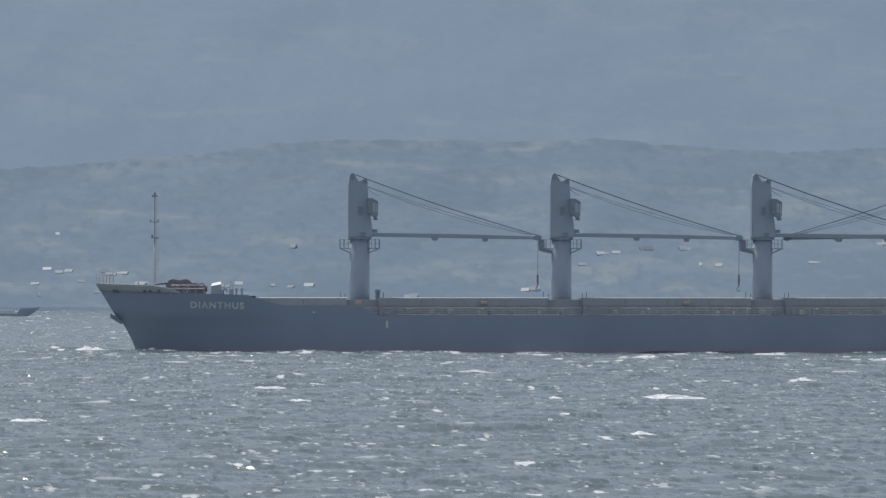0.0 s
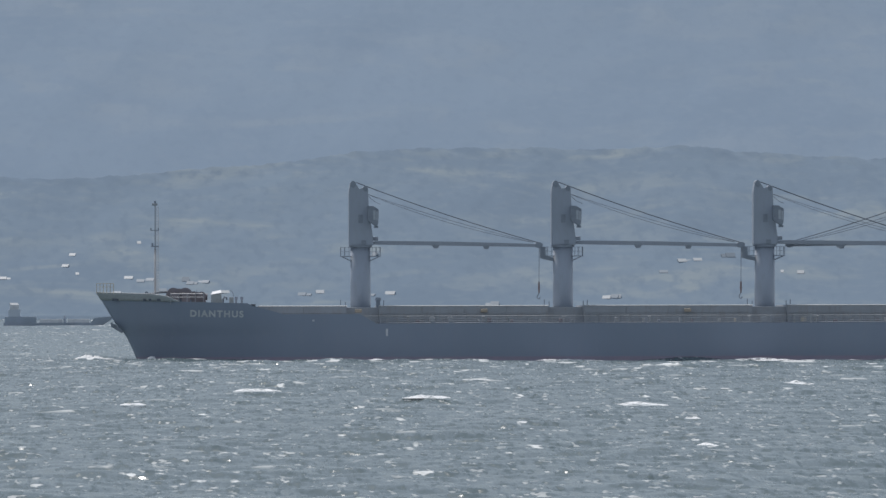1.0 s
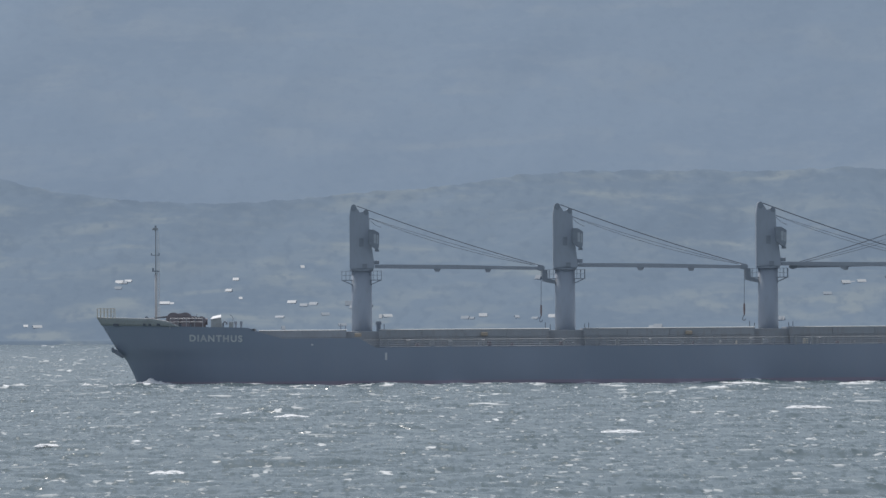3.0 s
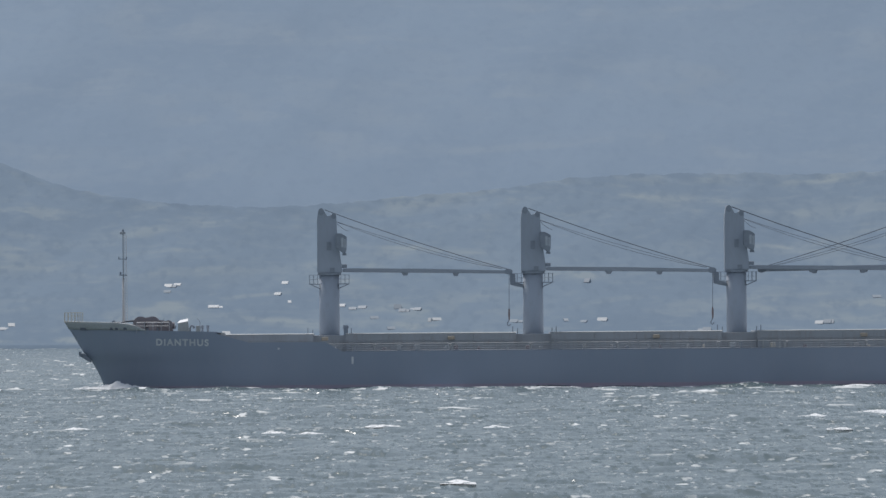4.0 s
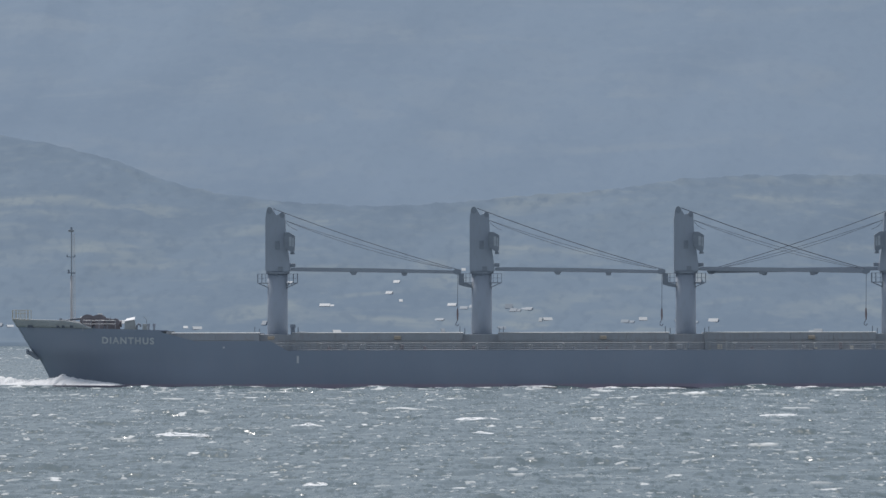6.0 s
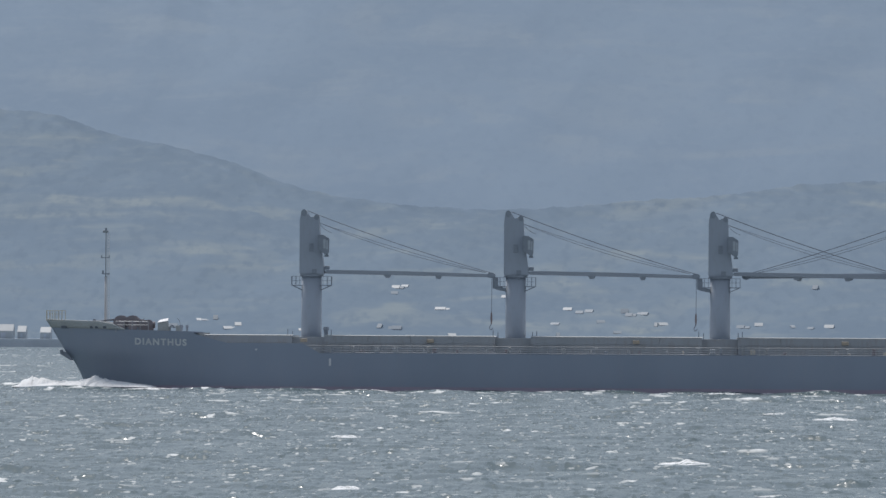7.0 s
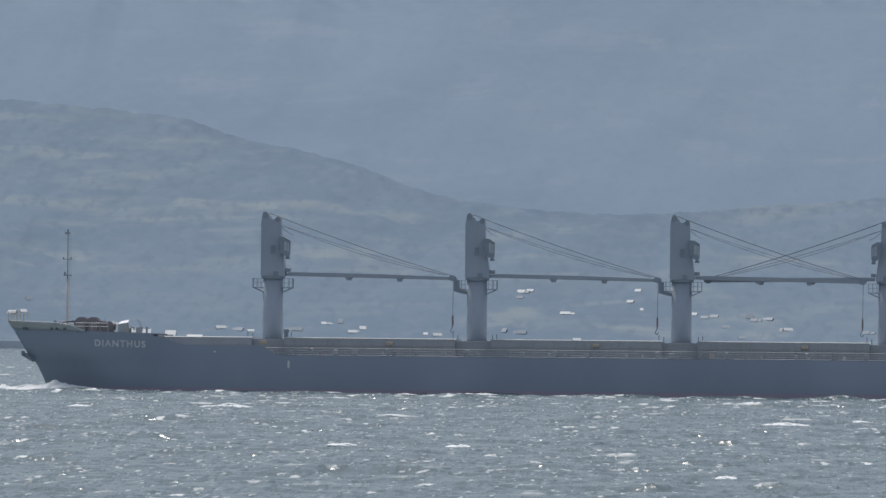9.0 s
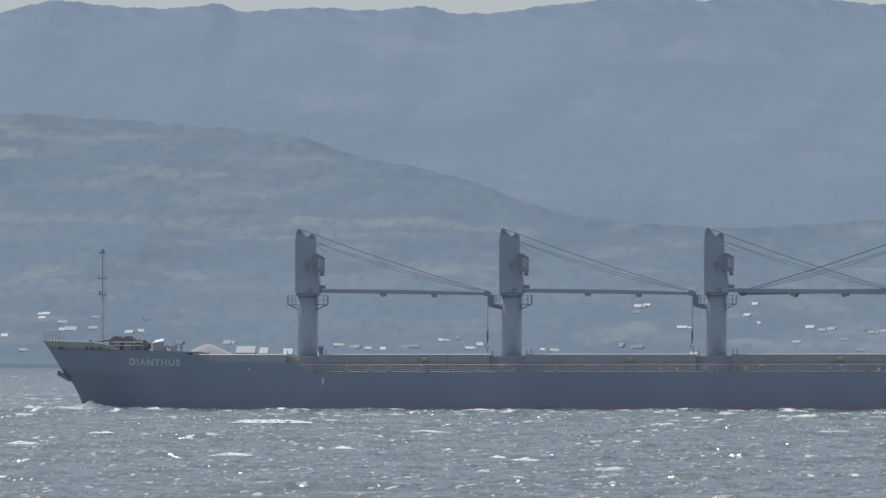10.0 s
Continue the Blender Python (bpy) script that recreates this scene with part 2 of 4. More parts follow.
def foam_material(name, low, high, airy):
    """Airy foam: light from behind shines through it."""
    m = material(name, (0.90, 0.91, 0.92), 0.9, second=(0.82, 0.85, 0.87), scale=1.1, fine=(0.68, 0.73, 0.75), fine_scale=4.0)
    n, link = m.node_tree.nodes, m.node_tree.links.new
    bsdf, out = n["Principled BSDF"], n["Material Output"]
    thin, mix = n.new("ShaderNodeBsdfTranslucent"), n.new("ShaderNodeMixShader")
    link(bsdf.inputs["Base Color"].links[0].from_socket, thin.inputs["Color"])
    mix.inputs[0].default_value = airy
    link(bsdf.outputs[0], mix.inputs[1])
    link(thin.outputs[0], mix.inputs[2])
    clear, lace, gap, hole = n.new("ShaderNodeBsdfTransparent"), n.new("ShaderNodeMixShader"), n.new("ShaderNodeTexNoise"), n.new("ShaderNodeMapRange")
    geo, turn = n.new("ShaderNodeNewGeometry"), n.new("ShaderNodeMapping")
    turn.inputs["Scale"].default_value = (0.6, 1.0, 1.8)
    link(geo.outputs["Position"], turn.inputs["Vector"])
    gap.inputs["Scale"].default_value, gap.inputs["Detail"].default_value = 2.2, 5
    link(turn.outputs["Vector"], gap.inputs["Vector"])
    hole.inputs["From Min"].default_value, hole.inputs["From Max"].default_value = low, high
    link(gap.outputs["Fac"], hole.inputs["Value"])
    link(hole.outputs["Result"], lace.inputs[0])
    link(clear.outputs[0], lace.inputs[1])
    link(mix.outputs[0], lace.inputs[2])
    link(lace.outputs[0], out.inputs["Surface"])
    return m


M_FOAM = foam_material("broken_white_foam", 0.38, 0.50, 0.1)
M_SPRAY = foam_material("thick_white_foam", 0.24, 0.36, 0.1)



def water_material():
    m = D.materials.new("sea_water")
    m.use_nodes = True
    n, link = m.node_tree.nodes, m.node_tree.links.new
    bsdf = n["Principled BSDF"]
    bsdf.inputs["Roughness"].default_value, bsdf.inputs["IOR"].default_value = 0.12, 1.33
    coord = n.new("ShaderNodeTexCoord")

    def noise_at(scale, detail, stretch=(1, 1, 1)):
        turn, t = n.new("ShaderNodeMapping"), n.new("ShaderNodeTexNoise")
        turn.inputs["Scale"].default_value = stretch
        link(coord.outputs["Object"], turn.inputs["Vector"])
        link(turn.outputs["Vector"], t.inputs["Vector"])
        t.inputs["Scale"].default_value, t.inputs["Detail"].default_value = scale, detail
        return t.outputs["Fac"]

    # small facets: the surface normal is tipped by fine wavelets of two sizes
    gusts = noise_at(0.24, 4, (1, 0.22, 1))          # gusts roughen the sea in patches
    rougher = n.new("ShaderNodeMapRange")
    rougher.inputs["From Min"].default_value, rougher.inputs["From Max"].default_value = 0.45, 0.62
    rougher.inputs["To Min"].default_value, rougher.inputs["To Max"].default_value = 0.75, 1.55
    link(gusts, rougher.inputs["Value"])
    # facets tip more with distance, fitted to the sea's tone from the camera
    where, far_gain, wind = n.new("ShaderNodeSeparateXYZ"), n.new("ShaderNodeMapRange"), n.new("ShaderNodeMath")
    link(coord.outputs["Object"], where.inputs["Vector"])
    link(where.outputs["Y"], far_gain.inputs["Value"])
    far_gain.inputs["From Min"].default_value, far_gain.inputs["From Max"].default_value = 600.0, 1000.0
    far_gain.inputs["To Min"].default_value, far_gain.inputs["To Max"].default_value = 1.05, 1.25
    wind.operation = "MULTIPLY"
    link(rougher.outputs["Result"], wind.inputs[0])
    link(far_gain.outputs["Result"], wind.inputs[1])
    geo = n.new("ShaderNodeNewGeometry")
    facing = geo.outputs["Normal"]
    # noises are stretched along y to read as short dashes from the camera
    for scale, stretch, tip in ((1.3, (0.6, 0.18, 1), 0.36), (2.2, (0.75, 0.045, 1), 0.46), (4.0, (0.6, 0.12, 1), 0.34)):
        turn, t = n.new("ShaderNodeMapping"), n.new("ShaderNodeTexNoise")
        turn.inputs["Scale"].default_value = stretch
        link(coord.outputs["Object"], turn.inputs["Vector"])
        link(turn.outputs["Vector"], t.inputs["Vector"])
        t.inputs["Scale"].default_value, t.inputs["Detail"].default_value = scale, 3
        centre, size, add = n.new("ShaderNodeVectorMath"), n.new("ShaderNodeVectorMath"), n.new("ShaderNodeVectorMath")
        centre.operation, size.operation, add.operation = "SUBTRACT", "MULTIPLY", "ADD"
        centre.inputs[1].default_value, size.inputs[1].default_value = (0.5, 0.5, 0.5), (tip, tip, 0)
        link(t.outputs["Color"], centre.inputs[0])
        link(centre.outputs[0], size.inputs[0])
        gust = n.new("ShaderNodeVectorMath")
        gust.operation = "SCALE"
        link(size.outputs[0], gust.inputs[0])
        link(wind.outputs[0], gust.inputs["Scale"])
        link(gust.outputs[0], add.inputs[0])
        link(facing, add.inputs[1])
        facing = add.outputs[0]
    # short steep wavelets, normals tipped towards the camera to give darker flecks
    steep, lean, tilt = n.new("ShaderNodeMapRange"), n.new("ShaderNodeCombineXYZ"), n.new("ShaderNodeVectorMath")
    steep.inputs["From Min"].default_value, steep.inputs["From Max"].default_value = 0.55, 0.63
    steep.inputs["To Max"].default_value = -0.13
    link(noise_at(4.6, 3, (0.55, 0.040, 1)), steep.inputs["Value"])
    link(steep.outputs["Result"], lean.inputs["Y"])
    tilt.operation = "ADD"
    link(facing, tilt.inputs[0])
    link(lean.outputs["Vector"], tilt.inputs[1])
    facing = tilt.outputs[0]
    unit = n.new("ShaderNodeVectorMath")
    unit.operation = "NORMALIZE"
    link(facing, unit.inputs[0])
    link(unit.outputs[0], bsdf.inputs["Normal"])
    # foam: broken patches on the crests
    split = n.new("ShaderNodeSeparateXYZ")
    link(coord.outputs["Object"], split.inputs["Vector"])
    crest = n.new("ShaderNodeMapRange")
    crest.inputs["From Min"].default_value, crest.inputs["From Max"].default_value = 0.26, 0.58
    link(split.outputs["Z"], crest.inputs["Value"])
    patch = n.new("ShaderNodeMapRange")
    patch.inputs["From Min"].default_value, patch.inputs["From Max"].default_value = 0.56, 0.62
    link(noise_at(0.7, 5, (0.6, 0.2, 1)), patch.inputs["Value"])
    both = n.new("ShaderNodeMath")
    both.operation = "MULTIPLY"
    link(crest.outputs["Result"], both.inputs[0])
    link(patch.outputs["Result"], both.inputs[1])
    # small white flecks in loose clumps: foam, and sun glints painted as colour
    fleck, clump = n.new("ShaderNodeMapRange"), n.new("ShaderNodeMapRange")
    fleck.inputs["From Min"].default_value, fleck.inputs["From Max"].default_value = 0.63, 0.68
    fleck.inputs["To Max"].default_value = 0.75
    clump.inputs["From Min"].default_value, clump.inputs["From Max"].default_value = 0.44, 0.62
    link(noise_at(3.2, 4, (0.28, 0.060, 1)), fleck.inputs["Value"])
    link(gusts, clump.inputs["Value"])
    dots, most = n.new("ShaderNodeMath"), n.new("ShaderNodeMath")
    dots.operation, most.operation = "MULTIPLY", "MAXIMUM"
    link(fleck.outputs["Result"], dots.inputs[0])
    link(clump.outputs["Result"], dots.inputs[1])
    link(dots.outputs[0], most.inputs[0])
    link(both.outputs[0], most.inputs[1])
    # the finest flecks, one by one, everywhere: more painted glints and foam
    speck, foam_and_glints = n.new("ShaderNodeMapRange"), n.new("ShaderNodeMath")
    speck.inputs["From Min"].default_value, speck.inputs["From Max"].default_value = 0.63, 0.70
    speck.inputs["To Max"].default_value = 0.38
    link(noise_at(6.0, 3, (0.30, 0.055, 1)), speck.inputs["Value"])
    foam_and_glints.operation = "MAXIMUM"
    link(most.outputs[0], foam_and_glints.inputs[0])
    link(speck.outputs["Result"], foam_and_glints.inputs[1])
    both = foam_and_glints
    mix = n.new("ShaderNodeMix")
    mix.data_type = "RGBA"
    # water colour lifted for haze; the white serves foam and painted glints
    mix.inputs[6].default_value, mix.inputs[7].default_value = (0.088, 0.126, 0.133, 1), (0.8, 0.83, 0.84, 1)
    link(both.outputs[0], mix.inputs[0])
    link(mix.outputs[2], bsdf.inputs["Base Color"])
    rough = n.new("ShaderNodeMapRange")
    rough.inputs["To Min"].default_value, rough.inputs["To Max"].default_value = 0.2, 0.9
    link(both.outputs[0], rough.inputs["Value"])
    link(rough.outputs["Result"], bsdf.inputs["Roughness"])
    return m


M_SEA = water_material()


# ---------------------------------------------------------------- mesh helpers
def mesh_of(name, bm, mat, smooth=False):
    me = D.meshes.new(name)
    bmesh.ops.recalc_face_normals(bm, faces=bm.faces[:])
    for f in bm.faces:
        f.smooth = smooth and len(f.verts) <= 4
    bm.to_mesh(me)
    bm.free()
    me.materials.append(mat)
    return me


def part(name, bm, mat, parent, label="", smooth=False):
    """One bmesh as one mesh object under a thing or part."""
    ob = new(name, mesh_of(name, bm, mat, smooth))
    ob.parent = parent
    return tagged(ob, label)


def shared(name, me, parent, x=0.0, y=0.0, z=0.0):
    ob = new(name, me)
    ob.parent = parent
    ob.location = (x, y, z)
    return ob


def box(x0, x1, y0, y1, z0, z1, bevel=0.0, bm=None):
    own = bmesh.new()
    bmesh.ops.create_cube(own, size=1)
    for v in own.verts:
        v.co = ((x0 + x1) / 2 + v.co.x * (x1 - x0), (y0 + y1) / 2 + v.co.y * (y1 - y0), (z0 + z1) / 2 + v.co.z * (z1 - z0))
    if bevel:
        bmesh.ops.bevel(own, geom=own.edges[:], offset=bevel, segments=2, affect="EDGES", profile=0.6)
    return joined(bm, own)


def joined(bm, own):
    if bm is None:
        return own
    tmp = D.meshes.new("tmp")
    own.to_mesh(tmp)
    own.free()
    bm.from_mesh(tmp)
    D.meshes.remove(tmp)
    return bm


def tube(a, b, r0, r1=None, sides=10, bm=None):
    """A tapered round bar from a to b."""
    a, b = Vector(a), Vector(b)
    own = bmesh.new()
    bmesh.ops.create_cone(own, cap_ends=True, segments=sides, radius1=r0, radius2=r0 if r1 is None else r1, depth=(b - a).length)
    bmesh.ops.transform(own, matrix=Matrix.Translation((a + b) / 2) @ (b - a).to_track_quat("Z", "Y").to_matrix().to_4x4(), verts=own.verts)
    return joined(bm, own)


def sweep(points, r, sides=6, closed=False):
    """One continuous round bar through the points."""
    bm = bmesh.new()
    pts = [Vector(p) for p in points]
    rings = []
    for i, p in enumerate(pts):
        a = pts[i - 1] if i or closed else p
        b = pts[(i + 1) % len(pts)] if i < len(pts) - 1 or closed else p
        q = (b - a).to_track_quat("Z", "Y")
        rings.append([bm.verts.new(p + q @ Vector((r * math.cos(k), r * math.sin(k), 0))) for k in np.linspace(0, 2 * math.pi, sides + 1)[:-1]])
    for a, b in zip(rings, rings[1:] + rings[:1] if closed else rings[1:]):
        for k in range(sides):
            m = (k + 1) % sides
            bm.faces.new((a[k], a[m], b[m], b[k]))
    if not closed:
        bm.faces.new(rings[0][::-1])
        bm.faces.new(rings[-1])
    return bm


def prism(outline, y0, y1, bm=None, bevel=0.0):
    """A side outline of (x, z) points, given depth from y0 to y1."""
    own = bmesh.new()
    low = [own.verts.new((x, y0, z)) for x, z in outline]
    high = [own.verts.new((x, y1, z)) for x, z in outline]
    own.faces.new(low)
    own.faces.new(high[::-1])
    for i in range(len(outline)):
        j = (i + 1) % len(outline)
        own.faces.new((low[i], low[j], high[j], high[i]))
    if bevel:
        bmesh.ops.bevel(own, geom=own.edges[:], offset=bevel, segments=2, affect="EDGES")
    return joined(bm, own)


def grid_mesh(name, xs, ys, zs, mat, smooth=True):
    """A quad sheet from three (rows, columns) arrays."""
    rows, cols = xs.shape
    me = D.meshes.new(name)
    at = np.arange(rows * cols).reshape(rows, cols)
    quads = np.stack([at[:-1, :-1], at[:-1, 1:], at[1:, 1:], at[1:, :-1]], -1).reshape(-1, 4)
    me.vertices.add(rows * cols)
    me.vertices.foreach_set("co", np.stack([xs, ys, zs], -1).astype(np.float32).ravel())
    me.loops.add(quads.size)
    me.loops.foreach_set("vertex_index", quads.astype(np.int32).ravel())
    me.polygons.add(len(quads))
    me.polygons.foreach_set("loop_start", (np.arange(len(quads)) * 4).astype(np.int32))
    me.polygons.foreach_set("use_smooth", np.full(len(quads), smooth))
    me.update(calc_edges=True)
    me.materials.append(mat)
    return me


# ---------------------------------------------------------------- sea
def wave_height(x, y):
    """A short, steep wind sea: many trains of waves about one wind direction."""
    rng = np.random.default_rng(3)
    z = np.zeros_like(x)
    for k in range(46):
        lam = 2.0 * 13.0 ** (k / 45.0)
        way = radians(250) + rng.normal(0, 0.65)
        amp = 0.0215 * (lam / 6.0) ** 0.62 * rng.uniform(0.6, 1.3)
        ph = (x * math.cos(way) + y * math.sin(way)) * (2 * math.pi / lam) + rng.uniform(0, 6.28)
        fade = np.clip((lam * 260.0 - (y - 150.0)) / 400.0, 0.0, 1.0)
        z += amp * fade * (np.sin(ph) + 0.25 * np.sin(2 * ph + 1.2))
    for k in range(16):          # a longer, lower swell under the chop
        lam = 13.0 * 3.4 ** (k / 15.0)
        way = radians(262) + rng.normal(0, 0.55)
        ph = (x * math.cos(way) + y * math.sin(way)) * (2 * math.pi / lam) + rng.uniform(0, 6.28)
        z += (0.02 + 0.058 * np.clip((y - 550.0) / 350.0, 0.0, 1.0)) * rng.uniform(0.6, 1.3) * (np.sin(ph) + 0.3 * np.sin(2 * ph + 1.4))
    return z


def build_sea():
    far = 255.0 * (1020.0 / 255.0) ** np.linspace(0, 1, 1500)
    beyond = 1020.0 * (6500.0 / 1020.0) ** np.linspace(0, 1, 260)[1:]
    near = np.linspace(-3000.0, 252.0, 12)
    y = np.concatenate([near, far, beyond])
    half = 38.0 + 0.059 * np.clip(y, 250, 4000)
    side = np.concatenate([[-60.0, -10.0, -3.0], np.linspace(-1.0, 1.0, 640), [3.0, 10.0, 60.0]])
    xs = side[None, :] * half[:, None]
    ys = np.repeat(y[:, None], len(side), 1)
    zs = wave_height(xs, ys)
    zs *= (ys > 253) * (np.abs(side)[None, :] < 2)
    ob = new("water", grid_mesh("water", xs, ys, zs, M_SEA))
    return tagged(ob, "choppy grey-green sea with small whitecaps and sun glints", "sea", kind="structure")


sea = build_sea()


# ---------------------------------------------------------------- far shore
def undulation(x, y):
    rng = np.random.default_rng(7)
    out = np.zeros(np.broadcast(x, y).shape)
    for k in range(30):
        lam = 240.0 * 0.88 ** k
        a = rng.normal(0, 0.5)
        out = out + lam * 0.0032 * np.sin((x * np.cos(a) + 0.6 * y * np.sin(a)) * 2 * np.pi / lam + rng.uniform(0, 6.28))
    return out


def near_crest(x):
    """Height of the nearer range: a spur, a valley, a broad hill."""
    return np.interp(x, [-1500, -700, -560, -400, -300, -215, -150, -95, 0, 100, 220, 420, 700, 1500], [120, 168, 167, 152, 127, 101, 88, 86, 94, 104, 110, 102, 112, 100])


def near_run(x):
    """How far back from the shore the nearer crest stands."""
    return near_crest(x) / 0.37


def knobs(x, y):
    """Crowns of trees along a crest."""
    out = 0.0
    for lam, amp in ((41, 0.9), (23, 0.7), (13, 0.6), (7.3, 0.45), (4.6, 0.3)):
        out = out + amp * np.abs(np.sin(x * np.pi / lam + lam + 0.6 * np.sin(x / lam * 0.7) + 0.08 * y))
    return out - 1.4


def near_height(x, y):
    x, y = np.asarray(x, float), np.asarray(y, float)
    run = near_run(x)
    z = 2.2 + (near_crest(x) - 2.2) * np.clip((y - 4008) / run, 0, 1)
    z = z + undulation(x, y) * np.clip((y - 4008) / 150, 0, 1) + 0.9 * knobs(x - 60, y) * np.clip(((y - 4008) / run - 0.93) / 0.06, 0, 1)
    return np.where(y < 4008, 2.2, z) - np.clip((y - 4008 - run) / 100, 0, 1) * 90


def ridge_crest(x):
    """Height of the far skyline: broad rounded tops with wooded knobs."""
    z = np.interp(x, [-1500, -645, -604, -577, -524, -487, -469, -426, -367, -343, -312, -290, -242, -200, -60, 40, 130, 400, 700, 1500],
                  [250, 254, 262.5, 258.5, 255.5, 259, 253.8, 256.8, 254.2, 257.4, 250.5, 251, 259.5, 262, 261, 256, 261, 266, 258, 262])
    return z


def far_height(x, y):
    x, y = np.asarray(x, float), np.asarray(y, float)
    up = np.clip((y - 4420) / 430.0, 0, 1)
    z = 20 + (258.0 - 20) * up ** 0.9 + (ridge_crest(x) - 258.0) * np.clip((up - 0.55) / 0.45, 0, 1) ** 1.5
    z = z + 0.45 * undulation(x + 900, y) + knobs(x, y) * np.clip((y - 4825) / 22, 0, 1)
    return z - np.clip((y - 4850) / 150, 0, 1) * 150


def ground_height(x, y):
    """Height of the far shore over the sea."""
    return np.maximum(near_height(x, y), np.where(np.asarray(y) > 4420, far_height(x, y), -50))


def build_hills():
    x = np.concatenate([np.linspace(-2600, -760, 40), np.linspace(-750, 700, 560), np.linspace(712, 2600, 40)])
    rise = np.concatenate([np.linspace(0.006, 0.996, 140), [0.9994, 1.0, 1.0006], np.linspace(1.02, 1.3, 18)])
    back = np.concatenate([np.linspace(4425, 4849, 150), [4849.8, 4850.0, 4850.2], np.linspace(4856, 5000, 20)])
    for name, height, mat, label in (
            ("near_hill", near_height, M_NEAR_HILL, "grey-green hillside with faint fields above the shore, haze painted into its colour"),
            ("far_hill", far_height, M_FAR_HILL, "blue-grey mountain ridge behind the shore, haze painted into its colour")):
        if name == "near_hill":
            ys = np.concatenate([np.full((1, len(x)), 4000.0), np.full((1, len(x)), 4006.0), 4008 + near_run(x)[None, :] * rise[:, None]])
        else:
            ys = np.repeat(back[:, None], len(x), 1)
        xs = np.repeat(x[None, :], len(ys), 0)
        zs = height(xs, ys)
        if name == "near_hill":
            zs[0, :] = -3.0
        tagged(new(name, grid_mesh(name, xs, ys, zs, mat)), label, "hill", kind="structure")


build_hills()


def gable(w, deep, eave, height, shift=0.0):
    """A pitched roof over a block, its ridge along x."""
    roof = bmesh.new()
    ends = [[roof.verts.new((shift + sx * (w + 0.15), yy, zz)) for yy, zz in ((-deep - 0.35, eave - 0.1), (0, height), (deep + 0.35, eave - 0.1), (0, eave - 0.02))] for sx in (-1, 1)]
    for i in range(4):
        j = (i + 1) % 4
        roof.faces.new((ends[0][i], ends[0][j], ends[1][j], ends[1][i]))
    roof.faces.new(ends[0])
    roof.faces.new(ends[1][::-1])
    return roof


def house(x, y, width, height, bright):
    """A small house with a gabled roof, standing in the slope; the longer ones have a lower wing. bright: how pale it
    looks, haze included.
    """
    rng = random.Random(int(x * 7 + y))
    w, deep, eave = width * 0.46, rng.uniform(2.2, 3.0), height * rng.uniform(0.06, 0.16)
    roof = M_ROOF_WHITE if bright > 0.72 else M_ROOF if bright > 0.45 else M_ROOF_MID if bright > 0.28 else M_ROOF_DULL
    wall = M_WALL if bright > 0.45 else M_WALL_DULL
    ob = new("house")
    ob.location = (x, y + deep, float(ground_height(x, y)))
    ob.rotation_euler.z = rng.uniform(-0.35, 0.35)
    side, wing = rng.choice((-1, 1)), width >= 6.5
    if wing:
        v = w * rng.uniform(0.28, 0.42)
        w, off = w - v, side * v
        part("wall", box(-off - w, w - off, -deep, deep, -3.0, eave), wall, ob)
        part("roof", gable(w, deep, eave, height, -off), roof, ob)
        low = part("wing", box(side * w - v, side * w + v, -deep * 0.8, deep * 0.8, -3.0, eave * 0.8), wall, ob)
        part("wing_roof", gable(v, deep * 0.8, eave * 0.8, height * rng.uniform(0.6, 0.85), side * w), M_ROOF_MID if bright > 0.6 else roof, low)
    else:
        part("wall", box(-w, w, -deep, deep, -3.0, eave), wall, ob)
        part("roof", gable(w, deep, eave, height), roof, ob)
    look_of = "white" if bright > 0.72 else "pale" if bright > 0.45 else "dull grey"
    return tagged(ob, f"small {look_of} house with a gabled roof on the far hillside", "house", "houses on the far shore")


house(-528, 4054, 4.4, 1.7, 0.80)
house(-513, 4029, 6.7, 1.7, 0.30)
house(-509, 4082, 4.4, 1.4, 0.65)
house(-509, 4088, 7.8, 1.7, 0.60)
house(-496, 4074, 6.1, 1.7, 0.35)
house(-491, 4062, 11.5, 2.4, 0.50)
house(-477, 4082, 6.1, 1.4, 0.20)
house(-476, 4064, 5.8, 1.7, 0.35)
house(-453, 4058, 5.4, 2.0, 0.60)
house(-447, 4061, 4.1, 1.7, 0.80)
house(-446, 4082, 4.1, 2.4, 0.25)
house(-421, 4042, 5.7, 2.4, 0.20)
house(-324, 4037, 9.8, 1.7, 0.80)
house(-315, 4034, 6.7, 2.0, 0.35)
house(-307, 4033, 5.7, 1.3, 0.70)
house(-298, 4032, 3.4, 1.7, 0.80)
house(-282, 4036, 11.4, 2.4, 0.25)
house(-265, 4048, 3.0, 1.3, 0.70)
house(-261, 4048, 4.7, 1.0, 0.30)
house(-255, 4050, 2.7, 2.7, 0.95)
house(-246, 4034, 7.4, 1.7, 0.60)
house(-241, 4040, 4.0, 2.0, 0.75)
house(-203, 4032, 2.7, 1.3, 0.90)
house(-196, 4030, 5.7, 1.7, 0.75)
house(-156, 4036, 2.7, 2.7, 0.40)
house(-151, 4092, 6.8, 1.7, 0.25)
house(-148, 4101, 7.9, 2.1, 0.85)
house(-147, 4034, 8.4, 2.4, 0.20)
house(-144, 4104, 4.4, 1.4, 0.70)
house(-120, 4067, 9.2, 1.7, 0.50)
house(-113, 4024, 5.0, 1.7, 0.80)
house(-83, 4088, 4.1, 1.7, 0.50)
house(-79, 4108, 3.8, 1.7, 0.50)
house(-76, 4076, 2.0, 1.4, 0.95)
house(-52, 4046, 5.4, 1.3, 0.30)
house(-50, 4026, 2.0, 2.3, 0.40)
house(-45, 4071, 5.4, 1.7, 0.60)
